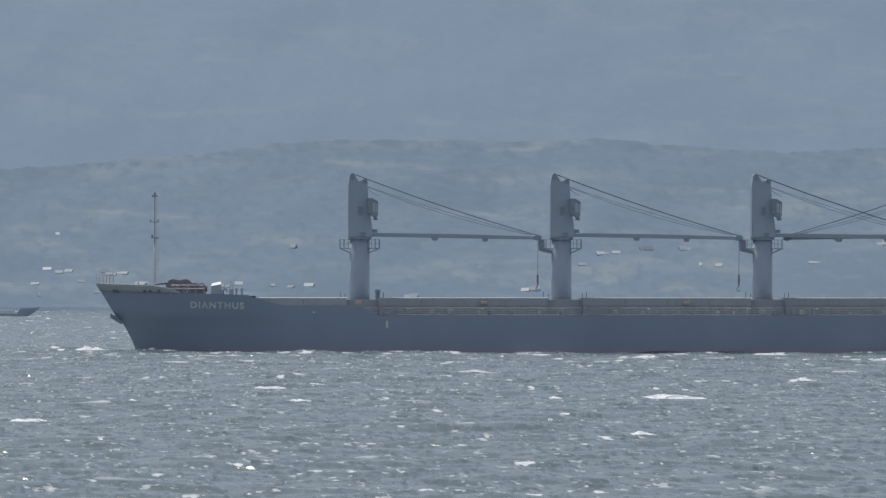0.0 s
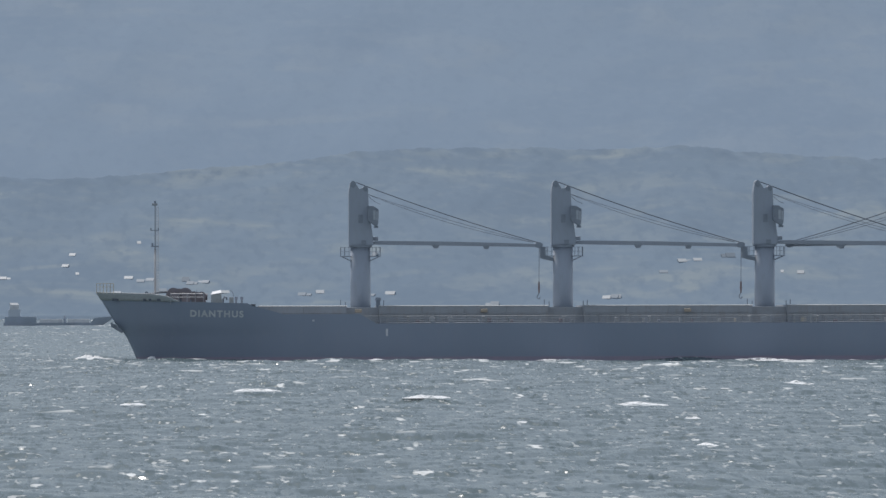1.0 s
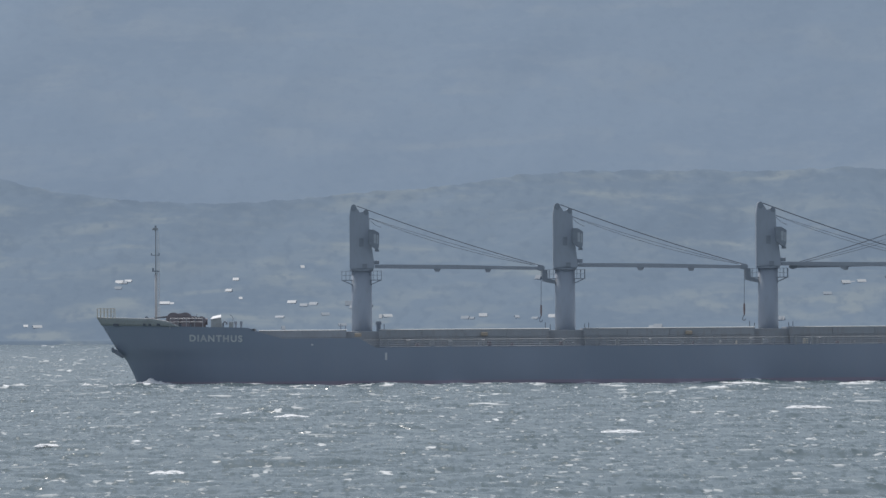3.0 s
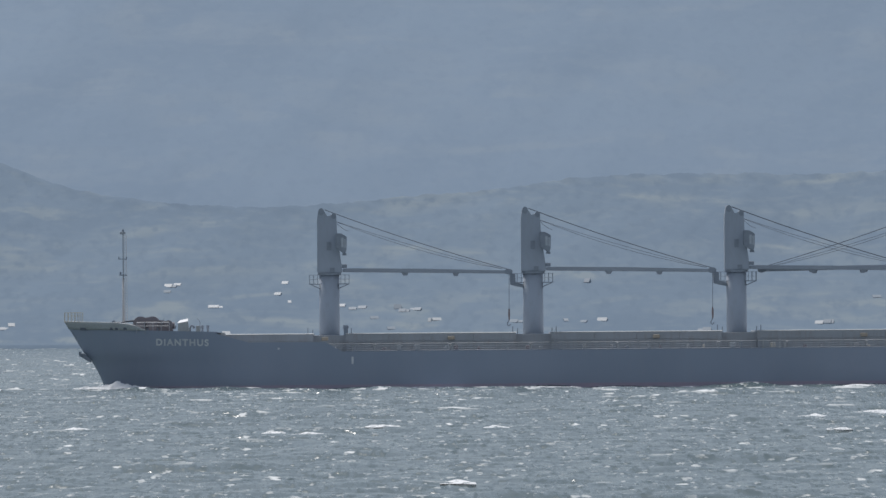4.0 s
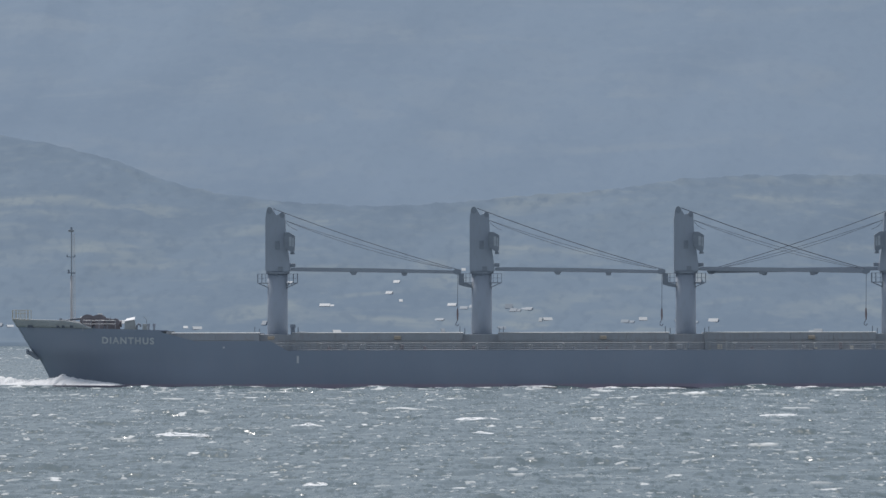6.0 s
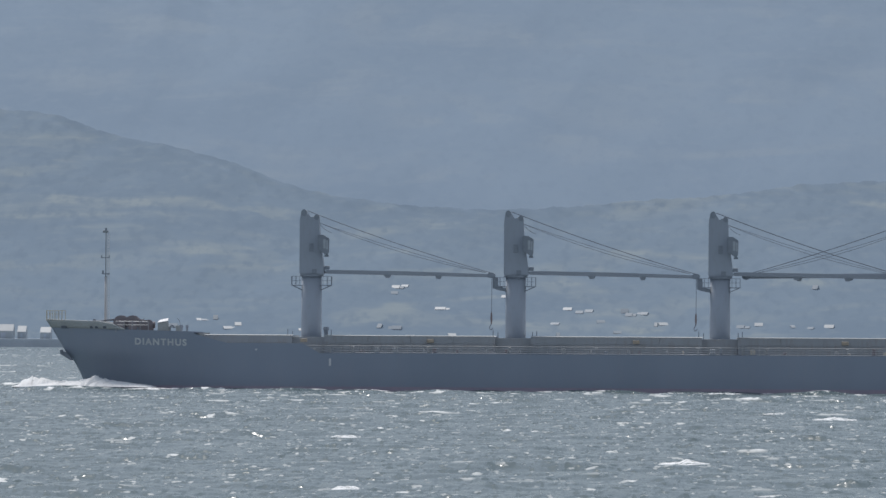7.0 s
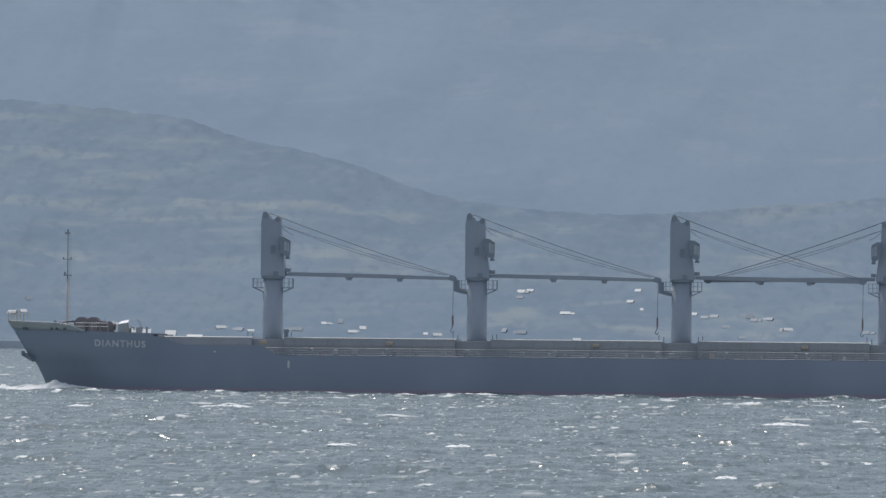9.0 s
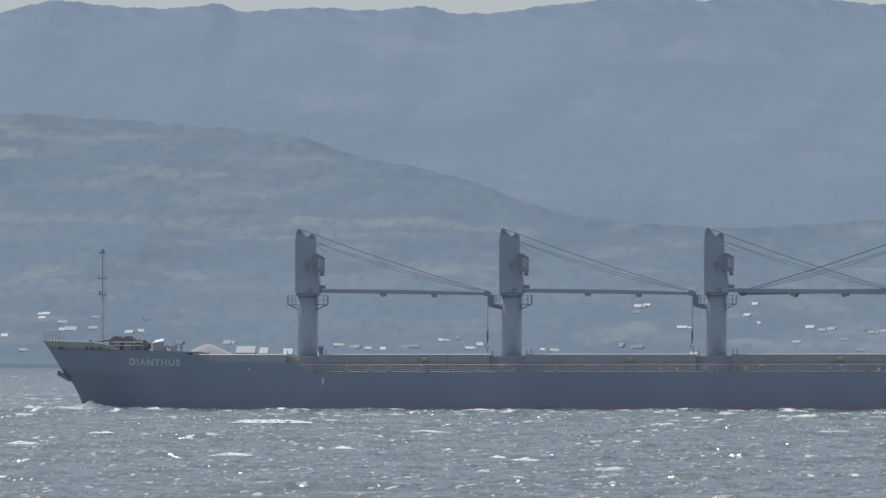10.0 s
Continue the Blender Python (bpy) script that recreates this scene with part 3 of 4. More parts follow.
house(-39, 4132, 2.4, 1.7, 0.80)
house(-38, 4066, 4.7, 1.7, 0.30)
house(-32, 4068, 5.1, 1.7, 0.30)
house(-25, 4049, 5.1, 1.7, 0.20)
house(-15, 4031, 5.0, 1.7, 0.25)
house(-11, 4066, 4.4, 2.7, 0.35)
house(-7, 4060, 6.8, 2.0, 0.40)
house(0, 4062, 7.1, 1.7, 0.40)
house(8, 4043, 1.7, 2.4, 0.80)
house(12, 4045, 5.7, 1.7, 0.85)
house(60, 4041, 8.4, 2.0, 0.20)
house(69, 4045, 5.1, 2.0, 0.55)
house(89, 4042, 2.7, 1.7, 0.40)
house(100, 4040, 4.0, 1.3, 0.25)
house(104, 4105, 3.4, 2.7, 0.40)
house(111, 4042, 6.1, 2.0, 0.60)
house(171, 4024, 8.4, 2.7, 0.30)
house(240, 4037, 5.0, 2.0, 0.50)
house(244, 4038, 6.7, 2.4, 0.30)
house(246, 4038, 5.4, 2.4, 0.55)
house(277, 4078, 5.4, 1.7, 0.20)
house(291, 4094, 9.2, 2.0, 0.90)
house(299, 4096, 5.5, 1.7, 0.75)
house(318, 4102, 8.9, 2.7, 0.20)
house(342, 4106, 7.9, 2.4, 0.30)
house(349, 4079, 1.7, 1.7, 0.70)
house(360, 4078, 4.1, 2.0, 0.90)
house(419, 4084, 8.5, 1.4, 0.35)
house(466, 4116, 11.3, 2.7, 0.90)
house(-391, 4042, 7.6, 2.3, 0.50)


# ---------------------------------------------------------------- the ship
LENGTH, BEAM, MID = 165.0, 26.0, 80.0
SHIP_Y = 996.4
ship = new("cargo_ship")
tagged(ship, "long dark navy bulk cargo ship with grey deck cranes", "ship")


def ship_part(name, bm, mat, label="", smooth=False):
    """A part of the ship, in metres aft of the bow, to the side, and above the water."""
    ob = part(name, bm, mat, ship, label, smooth)
    ob.location.x = -MID
    return ob


def stem_x(z):
    return float(np.interp(z, [-6, 0, 2, 4, 5.7, 10.4], [6.4, 5.8, 5.0, 4.0, 2.5, -0.3]))


def side_top(x):
    return float(np.interp(x, [0, 21.0, 21.7, 25.5, 36.6, 38.4, LENGTH], [9.1, 8.55, 8.15, 6.95, 6.95, 5.55, 5.55]))


def half_beam(x, z):
    s = stem_x(z)
    run = 26.0 + 0.15 * z
    u = min(max((x - s) / run, 0.0), 1.0)
    fore = 1 - (1 - u) ** 2.1
    aft = 1 - 0.35 * max(0.0, (x - 140.0) / 25.0) ** 2
    return BEAM / 2 * fore * aft


def hull_skin(low, high, xs, levels):
    """Both sides of the hull between two heights given along the ship."""
    bm = bmesh.new()
    for side in (-1, 1):
        rows = []
        for k in range(levels + 1):
            row = []
            for x in xs:
                z = low(x) + (high(x) - low(x)) * k / levels
                s = stem_x(z)
                xx = s + x * (LENGTH - s) / LENGTH
                row.append(bm.verts.new((xx, side * half_beam(xx, z), z)))
            rows.append(row)
        for a, b in zip(rows, rows[1:]):
            for i in range(len(xs) - 1):
                bm.faces.new((a[i], a[i + 1], b[i + 1], b[i]))
    return bm


def build_hull():
    xs = [0, 0.4, 1, 2, 3, 4.5, 6, 8, 10, 12, 14, 16, 18, 20, 21, 21.7, 22.5, 23, 24, 25.5, 28, 31, 34, 36.6, 37.2, 37.8, 38.4, 45] + list(range(55, 166, 10))
    bm = hull_skin(lambda x: 0.75, side_top, xs, 12)
    stern = [(LENGTH, s * half_beam(LENGTH, z), z) for s, z in ((-1, 0.75), (1, 0.75), (1, 5.55), (-1, 5.55))]
    bm.faces.new([bm.verts.new(c) for c in stern])
    bmesh.ops.remove_doubles(bm, verts=bm.verts[:], dist=0.01)
    hull = ship_part("hull", bm, M_HULL, "navy painted hull, lightened by haze put into its colour", True)
    for f in hull.data.polygons:
        f.use_smooth = f.center.x < LENGTH - 0.5
    bm = hull_skin(lambda x: -6.0, lambda x: 0.75, xs, 8)
    bmesh.ops.remove_doubles(bm, verts=bm.verts[:], dist=0.01)
    ship_part("boot_topping", bm, M_BOOT, "dull red paint at the waterline, haze put into its colour", True)
    bow = [x for x in xs if x <= 10] + [10.6, 11.4]
    bm = hull_skin(side_top, lambda x: side_top(x) + float(np.interp(x, [0, 1.5, 9.4, 11.4], [1.2, 1.15, 1.1, 0.05])), bow, 3)
    bulwark = ship_part("bulwark", bm, M_BULWARK, "pale grey bow bulwark", True)
    thick = bulwark.modifiers.new("thickness", "SOLIDIFY")
    thick.thickness, thick.offset = 0.12, -1
    # decks
    for name, x0, x1, z in (("forecastle_deck", 0.6, 23.0, 8.4), ("main_deck", 23.0, LENGTH - 0.05, 5.45)):
        bm = bmesh.new()
        cut = [x0 + (x1 - x0) * i / 40 for i in range(41)]
        a = [bm.verts.new((x, -half_beam(x, z) + 0.05, z)) for x in cut]
        b = [bm.verts.new((x, half_beam(x, z) - 0.05, z)) for x in cut]
        for i in range(40):
            bm.faces.new((a[i], a[i + 1], b[i + 1], b[i]))
        ship_part(name, bm, M_DECK)
    ship_part("forecastle_bulkhead", box(22.6, 22.9, -11.5, 11.5, 5.5, 8.4), M_GREY)


def rope(points, r, name, parent, label=""):
    return part(name, sweep(points, r, 5), M_ROPE, parent, label)


def sagging(a, b, sag, n=8):
    a, b = Vector(a), Vector(b)
    return [tuple(a.lerp(b, i / n) - Vector((0, 0, sag * 4 * (i / n) * (1 - i / n)))) for i in range(n + 1)]


def deck_crane(x, aft=True):
    """A pedestal crane at rest, its jib lowered along the ship, aft or forward."""
    s = 1 if aft else -1
    side = 0.0 if aft else 1.1
    bm = tube((0, 0, 5.5), (0, 0, 16.7), 1.5, 1.46, 40)
    crane = ship_part("deck_crane", bm, M_CRANE, "grey pedestal deck crane with lowered jib", True)
    crane.location.x = x - MID
    part("collar", tube((0, 0, 16.7), (0, 0, 17.0), 1.72, 1.72, 40), M_DARK, crane, "dark slewing ring")
    # housing with two rope sheave heads
    outline = [(-1.72, 17.0), (1.9, 17.0), (1.75, 18.6), (1.25, 22.0), (1.1, 24.6), (1.1, 25.35), (0.9, 25.6), (0.55, 25.6), (0.3, 25.3), (-0.25, 25.1), (-0.6, 25.7), (-0.7, 26.1), (-0.95, 26.4), (-1.3, 26.4), (-1.52, 26.05), (-1.72, 24.8)]
    part("housing", prism([(s * a, z) for a, z in outline], -1.5, 1.5, bevel=0.12), M_CRANE, crane, "grey crane housing")
    part("sheave", prism([(s * (-1.1 + 0.42 * math.cos(a)), 25.95 + 0.52 * math.sin(a)) for a in np.linspace(0, 2 * math.pi, 15)[:-1]], -1.56, 1.56), M_DARK, crane, "dark rope sheave")
    part("sheave", prism([(s * (0.72 + 0.36 * math.cos(a)), 25.3 + 0.42 * math.sin(a)) for a in np.linspace(0, 2 * math.pi, 15)[:-1]], -1.56, 1.56), M_DARK, crane, "dark rope sheave")
    part("door", box(-0.33, 0.33, -1.58, -1.48, 20.3, 21.5, 0.02), M_DARK, crane, "small dark access door")
    part("vent", box(s * 0.45 - 0.35, s * 0.45 + 0.35, -1.58, -1.48, 17.15, 17.75), M_DARK, crane)
    # cab on the near side, towards the jib
    cab = part("cab", prism([(s * 1.0, 22.75), (s * 1.8, 22.75), (s * 2.6, 22.25), (s * 2.55, 20.2), (s * 2.3, 19.75), (s * 1.6, 20.2), (s * 1.0, 20.7)], -2.9, -0.9, bevel=0.06), M_DARK, crane, "dark operator's cab")
    part("pane", box(*sorted((s * 1.8, s * 2.15)), -2.96, -2.88, 20.75, 22.1), M_PANE, cab, "cab window with a pale reflection painted in")
    part("pane", box(*sorted((s * 2.26, s * 2.46)), -2.96, -2.88, 20.65, 21.95), M_PANE, cab, "cab window with a pale reflection painted in")
    part("foot_grille", box(*sorted((s * 1.95, s * 2.55)), -2.6, -1.3, 19.55, 19.85), M_DARK, cab)
    # jib: a box girder with lugs
    heel, tip = 1.95, 26.55
    yj = side
    jib = part("jib", prism([(s * heel, 17.15), (s * 3.2, 17.1), (s * tip, 16.72), (s * tip, 17.15), (s * 14.0, 17.52), (s * 3.2, 17.66), (s * heel, 17.6)], yj - 0.75, yj + 0.75, bevel=0.05), M_JIB, crane, "long grey box-girder jib")
    part("heel_block", box(*sorted((s * 1.85, s * 2.6)), yj - 0.6, yj + 0.6, 17.7, 18.25, 0.05), M_JIB, jib)
    part("lug", prism([(s * 10.4, 17.2), (s * 11.7, 17.2), (s * 11.4, 16.55), (s * 10.8, 16.55)], yj - 0.5, yj + 0.5), M_JIB, jib)
    part("lug", prism([(s * 18.0, 17.0), (s * 19.0, 17.0), (s * 18.8, 16.42), (s * 18.2, 16.42)], yj - 0.5, yj + 0.5), M_JIB, jib)
    part("tip_sheave", prism([(s * (26.2 + 0.62 * math.cos(a)), 17.0 + 0.42 * math.sin(a)) for a in np.linspace(0, 2 * math.pi, 13)[:-1]], yj - 0.85, yj + 0.85), M_DARK, jib, "dark sheave at the jib head")
    for yy in (-0.7, 0.7):
        rope(sagging((s * -0.6, yj + yy, 26.25), (s * 26.2, yj + yy, 17.35), 0.35), 0.045, "luffing_rope", crane, "dark luffing wire rope")
    for yy, sag in ((-0.35, 0.3), (0.35, 0.7)):
        rope(sagging((s * 1.1, yj + yy, 24.5), (s * 25.4, yj + yy, 17.4), sag), 0.03, "hoist_rope", crane, "thin dark hoist wire")
    rope(sagging((s * 1.15, yj, 24.3), (s * 2.9, yj, 23.1), 0.2, 4), 0.03, "stay_wire", crane)
    # hook
    if aft:
        rope([(s * 26.3, yj, 16.8), (s * 26.25, yj, 11.5)], 0.035, "hook_wire", crane)
        hook = part("hook_block", prism([(s * 26.15, 11.6), (s * 26.35, 11.6), (s * 26.39, 10.6), (s * 26.32, 9.9), (s * 26.18, 9.9), (s * 26.1, 10.7)], yj - 0.3, yj + 0.3, bevel=0.04), M_REDHOOK, crane, "faded red hook block")
        bend = [(s * (26.2 + 0.22 * math.cos(a)), yj, 9.4 + 0.3 * math.sin(a)) for a in np.linspace(2.2, 6.2, 8)]
        part("hook", sweep([(s * 26.25, yj, 9.95)] + bend, 0.09), M_DARK, hook, "dark steel hook")
    # small service platforms either side, with rails and brackets
    post = mesh_of("rail_post", tube((0, 0, 15.45), (0, 0, 16.75), 0.035, sides=5), M_DARK)
    for e in (-1, 1):
        platform = part("platform", box(*sorted((e * 1.3, e * 2.95)), -1.1, 1.1, 15.33, 15.45, 0.02), M_DARK, crane, "small service platform")
        for z in (16.1, 16.72):
            part("rail", sweep([(e * 1.5, -1.05, z), (e * 2.9, -1.05, z), (e * 2.9, 1.05, z), (e * 1.5, 1.05, z)], 0.022, 5), M_CRANE, platform)
        for xx, yy in ((1.7, -1.05), (2.3, -1.05), (2.9, -1.05), (2.9, 0), (2.9, 1.05), (2.3, 1.05)):
            shared("rail_post", post, platform, e * xx, yy)
        for yy in (-0.8, 0.8):
            part("bracket", tube((e * 1.2, yy * 0.8, 14.65), (e * 2.75, yy, 15.35), 0.06, sides=6), M_DARK, platform)
    return crane


def jib_rest(x):
    """The cradle on a crane's column that carries the next crane's jib head."""
    bm = prism([(-3.35, 16.75), (-2.6, 16.75), (-2.6, 15.4), (-1.4, 15.15), (-1.4, 14.65), (-2.5, 14.85), (-3.35, 15.1)], -0.9, 0.9, bevel=0.05)
    ob = ship_part("jib_rest", bm, M_DARK, "dark bracket holding the jib head")
    ob.location.x = x - MID
    return ob


def hatch(x0, x1):
    """A cargo hatch: coaming with stays, and a folding steel cover."""
    coaming = ship_part("hatch_coaming", box(x0, x1, -8.88, 8.88, 5.5, 7.0), M_HATCH, "grey steel hatch coaming")
    n = max(2, round((x1 - x0) / 6))
    for i in range(n):
        a, b = x0 + (x1 - x0) * i / n, x0 + (x1 - x0) * (i + 1) / n
        part("cover_panel", box(a + 0.01 - 0.1 * (i == 0), b - 0.01, -8.9, 8.9, 7.05, 8.12, 0.02), M_HATCH, coaming, "grey steel hatch cover panel")
    stay = mesh_of("stay", box(-0.06, 0.06, -9.1, -8.87, 5.5, 6.85), M_HATCH)
    for i in range(int((x1 - x0) / 1.5)):
        shared("stay", stay, coaming, x0 + 0.7 + i * 1.5)
    # pale tilted strip, added to imitate the sunlit line along the cover tops
    lit_strip = bmesh.new()
    ends = [[lit_strip.verts.new((xx, yy, zz)) for yy, zz in ((-8.96, 8.1), (-8.4, 8.19), (-7.9, 8.19), (-7.9, 8.1))] for xx in (x0 - 0.1, x1 + 0.1)]
    for i in range(4):
        lit_strip.faces.new((ends[0][i], ends[0][(i + 1) % 4], ends[1][(i + 1) % 4], ends[1][i]))
    lit_strip.faces.new(ends[0])
    lit_strip.faces.new(ends[1][::-1])
    part("sunlit_edge_strip", lit_strip, M_BULWARK, coaming, "pale sloping strip added for the sunlit top edge of the covers")
    part("rim", box(x0 - 0.1, x1 + 0.1, -8.95, 8.95, 6.88, 7.03), M_HATCH, coaming)


def side_rail(side):
    """The open rail along the deck edge: three bars on posts."""
    y = side * (BEAM / 2 - 0.15)
    rail = ship_part("rail", tube((38.6, y, 6.65), (140.0, y, 6.65), 0.045, sides=6), M_GREY, "pale grey deck-edge rail")
    for z in (5.95, 6.3):
        part("bar", tube((38.6, y, z), (140.0, y, z), 0.028, sides=5), M_DARK, rail)
    post = mesh_of("rail_post", box(-0.05, 0.05, -0.04, 0.04, 5.45, 6.67), M_GREY)
    x = 38.7
    while x < 140:
        shared("rail_post", post, rail, x, y)
        x += 1.6


def ship_name():
    font = D.curves.new("ship_name", "FONT")
    font.body, font.size, font.extrude, font.offset, font.space_character = "DIANTHUS", 1.3, 0.0, 0.045, 1.25
    tmp = new("tmp_name", font)
    bpy.context.view_layer.update()
    me = D.meshes.new_from_object(tmp.evaluated_get(bpy.context.evaluated_depsgraph_get()))
    D.objects.remove(tmp)
    bm = bmesh.new()
    bm.from_mesh(me)
    bmesh.ops.triangulate(bm, faces=bm.faces[:])
    lo, hi = min(v.co.x for v in bm.verts), max(v.co.x for v in bm.verts)
    for v in bm.verts:
        x = 13.45 + (v.co.x - lo) / (hi - lo) * 7.7
        z = 6.67 - 0.018 * (x - 13.0) + v.co.y
        v.co = (x, -half_beam(x, z) - 0.05, z)
    out = bmesh.ops.extrude_face_region(bm, geom=bm.faces[:])
    for v in out["geom"]:
        if isinstance(v, bmesh.types.BMVert):
            v.co.y += 0.04
    ship_part("ship_name", bm, M_LETTER, "the name DIANTHUS in faded white letters")


build_hull()
CRANES = (38.5, 68.27, 98.02, 128.0)
for i, cx in enumerate(CRANES):
    deck_crane(cx, i < 3)
for cx in CRANES[1:3]:
    jib_rest(cx)
for x0, x1 in ((23.6, 36.2), (41.0, 65.6), (70.8, 95.4), (100.6, 125.3), (131, 146)):
    hatch(x0, x1)
for side in (-1, 1):
    side_rail(side)
ship_name()


def slab(corners, thick):
    """A flat plate on four corners."""
    bm = bmesh.new()
    top = [bm.verts.new(c) for c in corners]
    low = [bm.verts.new((x, y, z - thick)) for x, y, z in corners]
    bm.faces.new(top)
    bm.faces.new(low[::-1])
    for i in range(4):
        bm.faces.new((top[i], low[i], low[(i + 1) % 4], top[(i + 1) % 4]))
    return bm


def forecastle():
    mast = ship_part("foremast", tube((0, 0, 8.4), (0, 0, 17.0), 0.19, 0.15, 12), M_MAST, "slim foremast, pale below and dark above", True)
    mast.location = (8.4 - MID, 0, -0.5)
    part("topmast", tube((0, 0, 17.0), (0, 0, 23.6), 0.09, 0.07, 12), M_TOPMAST, mast, "dark upper mast")
    part("lamp_platform", box(-0.55, 0.55, -0.5, 0.5, 17.35, 17.5), M_DARK, mast)
    part("lamp", tube((-0.4, 0, 17.5), (-0.4, 0, 17.9), 0.14), M_DARK, mast)
    part("crossbar", box(-0.7, 0.55, -0.05, 0.05, 19.72, 19.82), M_DARK, mast)
    part("lamp", tube((-0.62, 0, 19.82), (-0.62, 0, 20.1), 0.09), M_DARK, mast)
    part("lamp", tube((0.5, 0, 19.82), (0.5, 0, 20.1), 0.09), M_DARK, mast)
    part("masthead", box(-0.45, 0.35, -0.3, 0.3, 23.4, 23.75, 0.05), M_TOPMAST, mast)
    part("masthead_lamp", tube((0, 0, 23.75), (0, 0, 24.1), 0.15), M_DARK, mast)
    bm = None
    for xx in (0.32, 0.56):
        bm = tube((xx, 0, 8.5), (xx - 0.1, 0, 23.3), 0.03, sides=5, bm=bm)
    for i in range(36):
        z = 8.9 + i * 0.4
        bm = tube((0.30 - 0.1 * i / 36, 0, z), (0.58 - 0.1 * i / 36, 0, z), 0.02, sides=4, bm=bm)
    part("ladder", bm, M_MAST, mast)
    for x, r, y in ((11.05, 1.0, -4.0), (12.75, 1.0, -4.2), (11.9, 0.95, 3.0)):
        bm = tube((0, y - 1.1, 0), (0, y + 1.1, 0), r, r, 22)
        winch = ship_part("mooring_winch", bm, M_RUST, "dark rust-brown winch drum", False)
        winch.location = (x - MID, 0, 8.75 + r)
        for yy in (y - 1.15, y + 1.15):
            part("flange", tube((0, yy - 0.06, 0), (0, yy + 0.06, 0), r + 0.1, r + 0.1, 24), M_RUST, winch)
        part("foot", box(-0.9, 0.9, y - 1.3, y + 1.3, -r - 0.35, -r * 0.6, 0.05), M_DARK, winch)
        part("gearbox", box(-0.5, 0.7, y - 1.9, y - 1.3, -r, 0.35, 0.08), M_RUST, winch)
    # the windlass beside the drums: a lower gear case with a ribbed wheel and a brake lever
    windlass = ship_part("windlass", prism([(13.55, 8.4), (15.75, 8.4), (15.75, 9.75), (15.35, 10.2), (14.6, 10.1), (13.9, 10.35), (13.55, 10.1)], -5.2, -3.4, bevel=0.08), M_RUST, "rust-brown windlass with a gear wheel and brake lever")
    part("gear_wheel", tube((15.15, -5.45, 9.65), (15.15, -5.2, 9.65), 0.62, 0.62, 18), M_RUST, windlass)
    part("hub", tube((15.15, -5.6, 9.65), (15.15, -5.4, 9.65), 0.25, 0.2, 12), M_RUST, windlass)
    part("brake_lever", tube((14.2, -5.3, 9.6), (14.5, -5.5, 10.55), 0.05, 0.04, 6), M_DARK, windlass)
    part("warping_head", tube((15.6, -4.4, 9.5), (16.0, -4.4, 9.5), 0.42, 0.5, 16), M_RUST, windlass)
    # ventilator: a tapering trunk under a slanting lid
    vent = ship_part("ventilator", prism([(16.5, 8.4), (18.2, 8.4), (17.95, 10.05), (16.55, 9.78)], -6.3, -4.7, bevel=0.06), M_BULWARK, "grey ventilator trunk with slanting white lid")
    part("lid", slab([(16.45, -6.45, 9.85), (18.0, -6.45, 10.12), (17.95, -4.5, 10.5), (16.75, -4.5, 10.25)], 0.1), M_WHITE, vent, "slanting white lid")
    part("hood", sweep([(18.3, -5.6, 8.4), (18.3, -5.6, 9.2), (18.5, -5.6, 9.5), (18.75, -5.6, 9.4), (18.85, -5.6, 9.05)], 0.14, 8), M_JIB, vent, "dark bent hood beside the trunk")
    locker = ship_part("deck_locker", box(19.15, 19.8, -6.6, -5.4, 8.4, 9.45, 0.06), M_BULWARK, "small grey deck locker with a bent pipe")
    part("pipe", sweep([(19.7, -6.0, 9.4), (19.75, -6.0, 9.9), (19.55, -6.0, 10.3), (19.25, -6.0, 10.5)], 0.05, 6), M_JIB, locker)
    for xb in (20.15, 20.95):
        bollard = ship_part("bollard", tube((xb, -8.5, 8.4), (xb, -8.5, 9.2), 0.14, 0.16, 12), M_JIB, "dark mooring bollard")
        part("bollard_head", tube((xb, -8.5, 9.15), (xb, -8.5, 9.5), 0.24, 0.2), M_JIB, bollard)
    for x, w in ((2.8, 0.65), (6.95, 0.34), (7.75, 0.34), (9.0, 0.36)):
        y = -half_beam(x, 8.9)
        ship_part("fairlead", box(x - w, x + w, y - 0.08 - 0.6 * w, y + 0.3, 8.92, 9.26, 0.06), M_ROPE, "dark mooring fairlead")
    rail = ship_part("forecastle_rail", tube((10.6, -8.2, 9.95), (15.4, -9.6, 9.95), 0.05, sides=6), M_HATCH, "pale grey two-bar rail")
    part("bar", tube((10.6, -8.2, 9.45), (15.4, -9.6, 9.45), 0.05, sides=6), M_GREY, rail)
    for i in range(5):
        f = i / 4
        part("rail_post", tube((10.6 + 4.8 * f, -8.2 - 1.4 * f, 8.4), (10.6 + 4.8 * f, -8.2 - 1.4 * f, 10.0), 0.05, sides=6), M_GREY, rail)
    # rail round the stem head
    pts = [(x, s * max(half_beam(x + 0.5, 10.2), 0.3), 11.5) for s, seq in ((-1, (2.3, 1.8, 1.3, 0.8, 0.3, -0.2)), (1, (-0.2, 0.3, 0.8, 1.3, 1.8, 2.3))) for x in seq]
    rail = ship_part("bow_rail", sweep(pts, 0.035), M_YELLOW, "yellowish rail at the stem head")
    part("bar", sweep([(x, y, z - 0.5) for x, y, z in pts], 0.025), M_YELLOW, rail)
    for p in pts:
        part("rail_post", tube((p[0], p[1], 10.0), p, 0.045, sides=6), M_YELLOW, rail)
    boom = ship_part("stowed_davit", tube((7.3, -3.5, 10.0), (10.3, -3.6, 10.25), 0.07, 0.16, sides=8), M_ROPE, "dark stowed davit arm beside the drums")
    part("davit_head", tube((7.1, -3.7, 10.05), (7.1, -3.3, 10.05), 0.28, 0.28, 12), M_DARK, boom)
